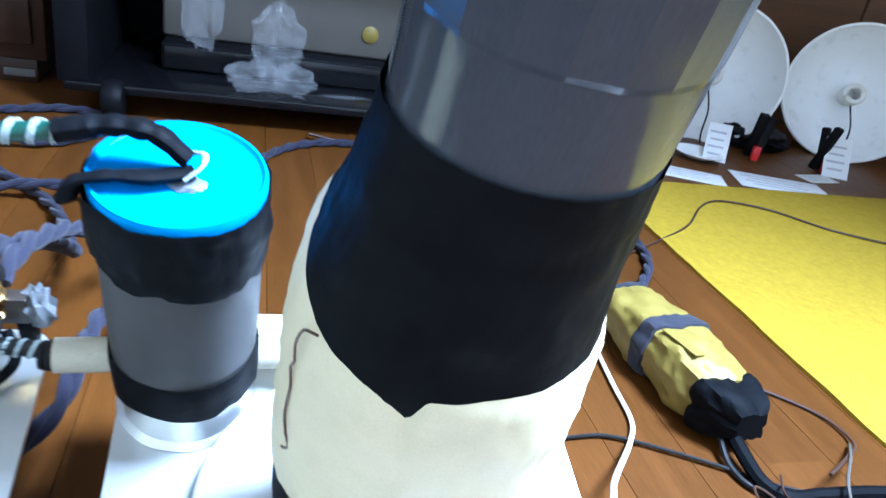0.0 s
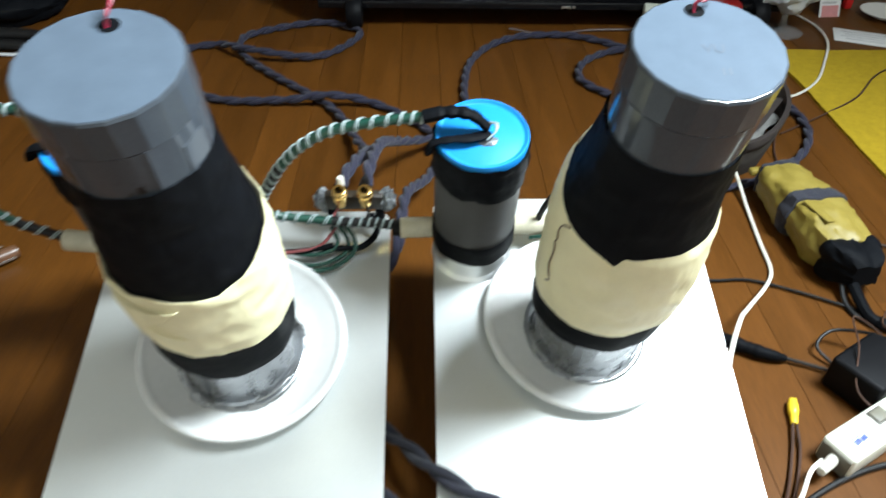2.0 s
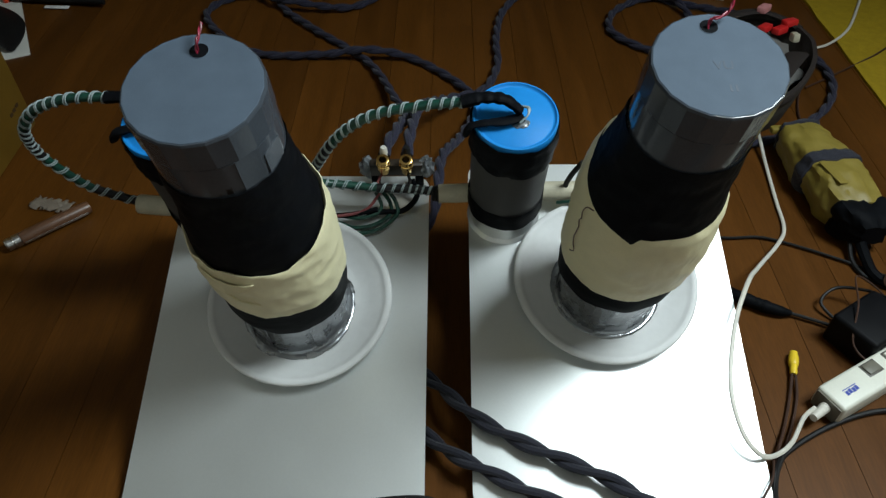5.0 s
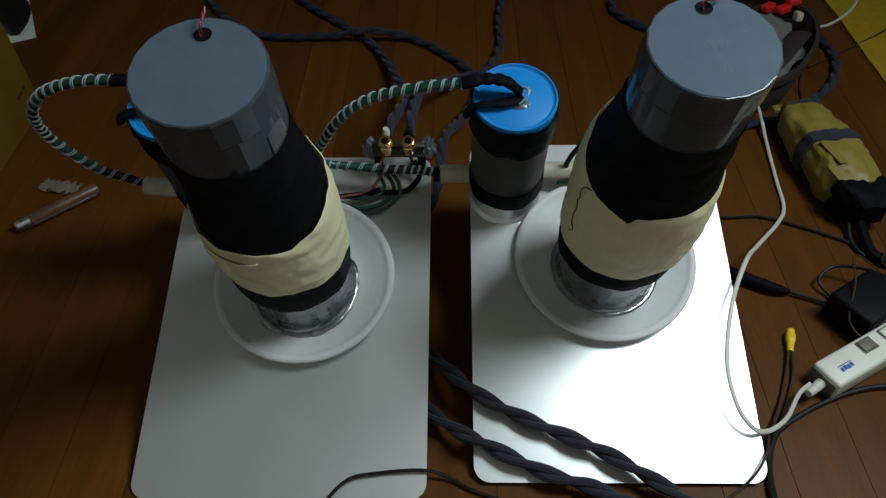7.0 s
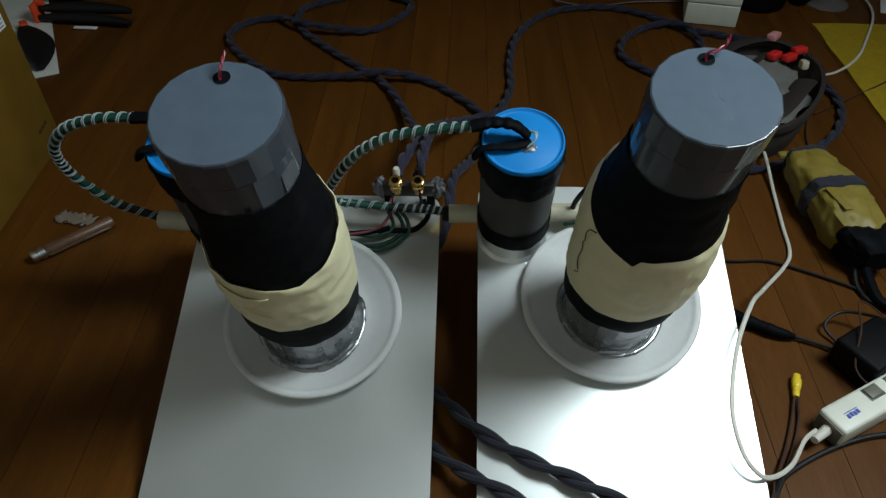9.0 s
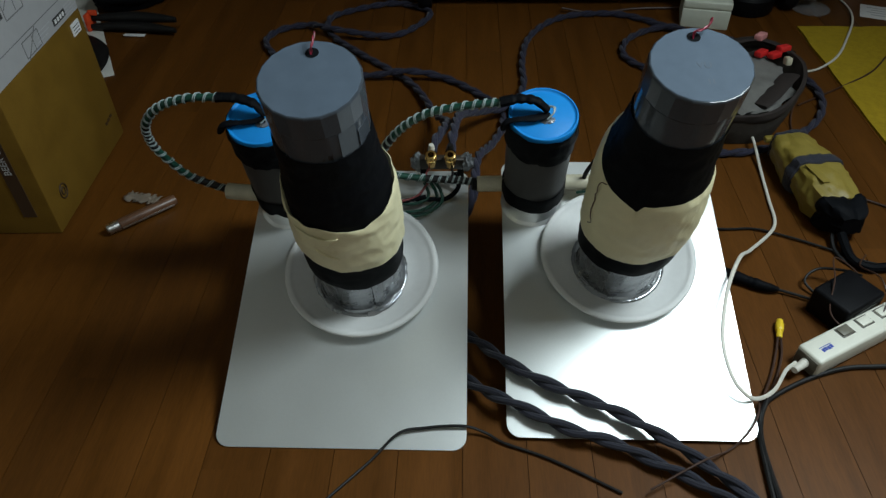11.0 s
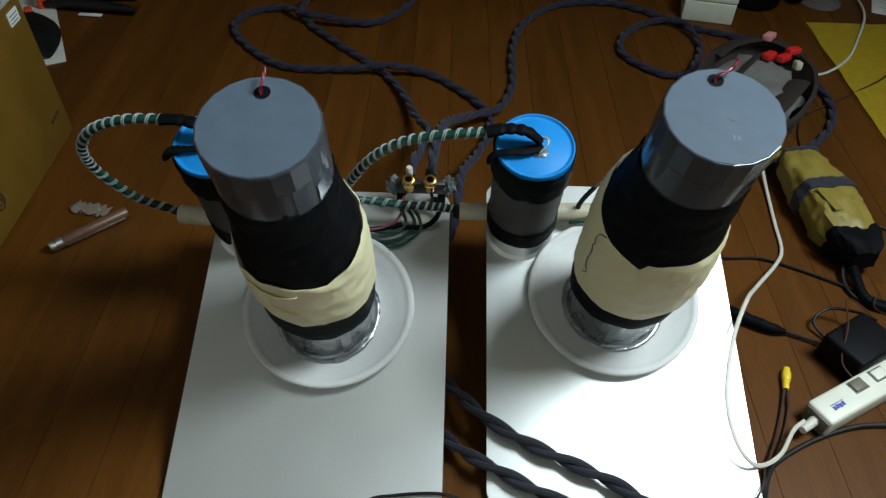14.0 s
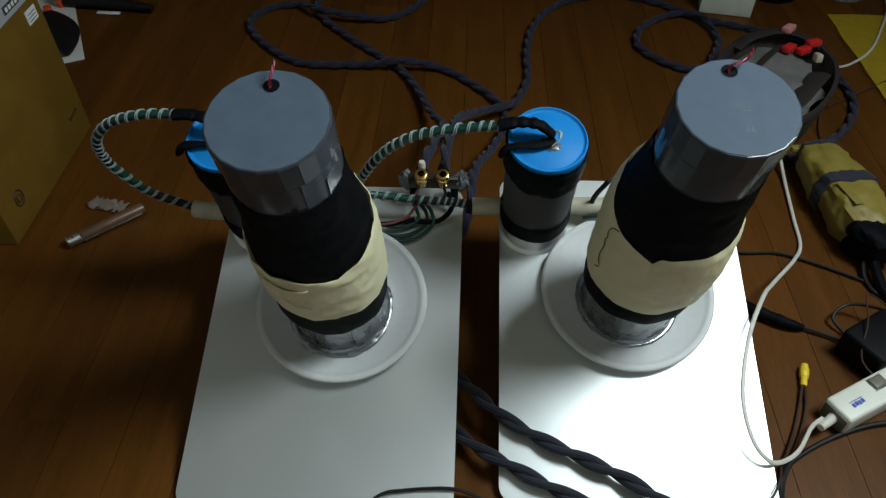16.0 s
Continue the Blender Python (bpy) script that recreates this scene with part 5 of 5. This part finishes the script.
for x, y, zz, s, seed in ((0.105, 1.265, 0.090, (0.050, 0.03, 0.026), 1.0), (0.17, 1.262, 0.090, (0.036, 0.03, 0.024), 2.0), (0.135, 1.30, 0.150, (0.045, 0.03, 0.060), 3.3), (0.005, 1.32, 0.19, (0.032, 0.025, 0.07), 4.1)):
    ob = tagged(part("plastic_bag", crumple(*s, seed), M_FILM, soft=False), "crumpled clear plastic bag on a black stand", "plastic bag", "clear plastic bags")
    ob.matrix_world = pose(x - 0.02, y, zz)
cable("stand_cable", [(0.18, 1.20, 0.012), (0.26, 1.19, 0.004), (0.36, 1.215, 0.004), (0.5, 1.22, 0.004)], 0.003, M_BROWNWIRE, "thin dark cable under a television stand")

# ---- reflector lamps and oddments beyond the mat ----
def reflector_lamp(x, y, zc, r, rz, tilt, label):
    ob = thing("reflector_lamp", label, "lamp", pose(x, y, zc, 0, 0, rz) @ pose(0, 0, 0, 90 - tilt, 0, 0), "reflector lamps")
    prof_o = [(0.030, -0.115), (0.045, -0.105), (0.09, -0.085), (0.135, -0.050), (0.160, -0.015), (0.168, 0.0)]
    prof_i = [(0.1655, 0.0005), (0.157, -0.014), (0.132, -0.048), (0.088, -0.081), (0.045, -0.099), (0.028, -0.101)]
    k = r / 0.168
    part("dish", lathe([(a * k, b * k) for a, b in prof_o + prof_i], 64), M_DISH, ob, "white enamelled dish")
    part("rim", tube([Vector((r * math.cos(i * math.pi / 32), r * math.sin(i * math.pi / 32), 0.0)) for i in range(65)], 0.0045, 8), M_DISH, ob)
    part("socket", lathe([(0.024, -0.112), (0.026, -0.095), (0.026, -0.070), (0.020, -0.066)], 24), M_CERAMIC, ob, "white lamp socket")
    part("bulb", tube(helix([Vector((0, 0, -0.066 + 0.0012 * i)) for i in range(46)], 0.021, 0.019), 0.0075, 10), M_CERAMIC, ob, "unlit white spiral bulb")
    part("cord_tail", tube(curve_points([(0.0, -0.03, -0.02), (0.012, -0.09, 0.012), (0.010, -0.15, 0.02), (0.02, -0.19, 0.03)], 0.006), 0.0022, 6), M_BLACKRUB, ob)
    return ob


reflector_lamp(1.165, 1.500, 0.160, 0.170, -28, 14, "white dish reflector lamp, unlit, standing on the floor")
reflector_lamp(1.545, 1.440, 0.165, 0.170, -34, 14, "unlit white dish reflector lamp beside another")


def lamp_clamp(x, y, rz, label):
    ob = thing("lamp_clamp", label, "clamp", pose(x, y, 0, 0, 0, rz), "lamp clamps")
    part("arm", block(0.022, 0.018, 0.11, 0.004, m=pose(0, 0, 0.004, 14, 0, 0)), M_BLKMATT, ob)
    part("arm", block(0.020, 0.018, 0.10, 0.004, m=pose(0.012, -0.012, 0.004, -16, 14, 0)), M_BLKMATT, ob)
    part("jaw", block(0.018, 0.018, 0.034, 0.004, (0.008, -0.026, 0.0)), M_RED, ob, "red plastic jaw")
    return ob


for x, y, rz in ((0.985, 1.395, 10), (1.23, 1.36, -20), (1.37, 1.30, 25), (1.62, 1.27, 0)):
    lamp_clamp(x, y, rz, "black plastic clamp with red jaw on the floor")


def loose_card(x, y, w, h, rz, label, lift=0.0, tilt=0.0, print_mat=None):
    ob = thing("loose_card", label, "card", pose(x, y, lift, tilt, 0, rz), "loose cards")
    part("card", block(w, h, 0.0012, 0.0003, (0, 0, 0.0003)), M_SHEET, ob)
    for k in range(4):
        part("text_bar", block(w * (0.7 - 0.12 * (k % 2)), h * 0.05, 0.0004, 0, (-w * 0.05, h * (0.28 - 0.18 * k), 0.0015)), M_INKPALE, ob)
    if print_mat:
        part("print_panel", block(w * 0.8, h * 0.3, 0.0004, 0, (0, -h * 0.3, 0.0019)), print_mat, ob)
    return ob


loose_card(0.965, 1.185, 0.15, 0.075, -22, "white printed leaflet lying on the floor")
loose_card(1.18, 1.165, 0.20, 0.10, -16, "large white printed leaflet on the floor")
loose_card(1.33, 1.23, 0.09, 0.05, 10, "small white card on the floor")
loose_card(1.105, 1.315, 0.052, 0.095, -25, "white price card leaning on a clamp", 0.036, 62)
loose_card(0.930, 1.330, 0.050, 0.085, 5, "white card with red and blue print", 0.034, 66, M_PINK)
loose_card(1.40, 1.27, 0.06, 0.10, -20, "white card hanging from a clamp", 0.04, 60)
spoon = tagged(part("white_saucer", lathe([(0.02, 0.001), (0.03, 0.003), (0.055, 0.014), (0.057, 0.016), (0.05, 0.0145), (0.028, 0.006), (0.002, 0.005)], 40), M_DISH), "small white shallow saucer on the floor", "saucer")
spoon.matrix_world = pose(1.06, 1.31, 0.0)
bm = lump(0.10, 0.07, 0.03, 0.35, 3.0, 8.0, 4)
ob = tagged(part("dark_cloth", bm, M_BLKMATT), "dark crumpled cloth behind lamp clamps", "cloth")
ob.matrix_world = pose(1.30, 1.46, 0.022)

goblet = thing("glass_goblet", "clear glass goblet holding a silvery plastic bag", "goblet", pose(0.781, 1.222, 0))
part("foot", lathe([(0.044, 0.0), (0.045, 0.002), (0.030, 0.006), (0.010, 0.014), (0.007, 0.022), (0.008, 0.045), (0.018, 0.055)], 36), M_CLOUDY, goblet, "clear glass foot and stem")
part("bag", lump(0.062, 0.060, 0.052, 0.28, 2.2, 6.0, 4), M_SILVER, goblet, "silvery crumpled plastic bag").matrix_local = Matrix.Translation((0, 0.01, 0.098))
wb = thing("plastic_box", "ivory translucent plastic box with a fitted lid", "plastic box", pose(0.508, 1.160, 0, 0, 0, -12))
part("case", block(0.1065, 0.0965, 0.0450, 0.0025, segs=3), M_WHITEBOX, wb)
part("lid", block(0.108, 0.098, 0.020, 0.005, (0, 0, 0.0445), segs=3), M_WHITEBOX, wb, "ivory lid")
part("lid_ridge", block(0.003, 0.092, 0.0012, 0.0004, (-0.012, 0, 0.0645)), M_WHITEBOX, wb)
M_TOOLRED = mat("deep_red_plastic", (0.24, 0.010, 0.010), rough=0.4, var=0.1, scale=60, bump=0.05)
rb = thing("tape_measure", "black and red plastic hand tool on the floor", "tool", pose(0.628, 1.225, 0, 0, 0, -8) @ Matrix.Scale(1.1, 4))
part("body", lathe([(0.050, 0.0), (0.054, 0.006), (0.054, 0.034), (0.046, 0.044), (0.020, 0.046)], 32), M_BLKMATT, rb)
part("red_shell", lathe([(0.040, 0.040), (0.047, 0.044), (0.046, 0.056), (0.036, 0.064), (0.018, 0.066)], 32), M_TOOLRED, rb, "red plastic shell")
part("grip", block(0.044, 0.022, 0.010, 0.004, (0.004, 0.006, 0.062)), M_BLKGLOSS, rb)
cart = thing("small_carton", "small printed paper box with blue and red marks", "box", pose(0.985, 1.42, 0, 0, 0, -10))
part("box", block(0.045, 0.030, 0.070, 0.0015), M_SHEET, cart)
part("print_panel", block(0.030, 0.0010, 0.018, 0, (-0.002, -0.0153, 0.035)), M_LOGO, cart)
part("print_panel", block(0.040, 0.0010, 0.020, 0, (0, -0.0153, 0.008)), M_RED, cart)

# ---- floor planks ----
PW, G = 0.0757, 0.0007
rnd = random.Random(5)
plank_mesh = {}


def plank(length):
    key = round(length, 3)
    if key not in plank_mesh:
        bm = block(PW - G, key, 0.006, 0, (0, 0, -0.006))
        me = bpy.data.meshes.new("plank")
        bm.to_mesh(me)
        bm.free()
        me.materials.append(M_FLOOR)
        plank_mesh[key] = me
    return plank_mesh[key]


col = 0
x = -0.427 - PW * 19 + PW / 2
while x < 2.2:
    y = Y0 - 0.45 * ((col * 5) % 7) / 7.0 * 2
    while y < Y1:
        ln = 0.909
        a, b = max(y, Y0), min(y + ln, Y1)
        if b - a > 0.05:
            ob = new("plank", plank(b - a))
            ob.location = (x, (a + b) / 2, 0)
            ob.parent = floor
        y += ln
    x += PW
    col += 1
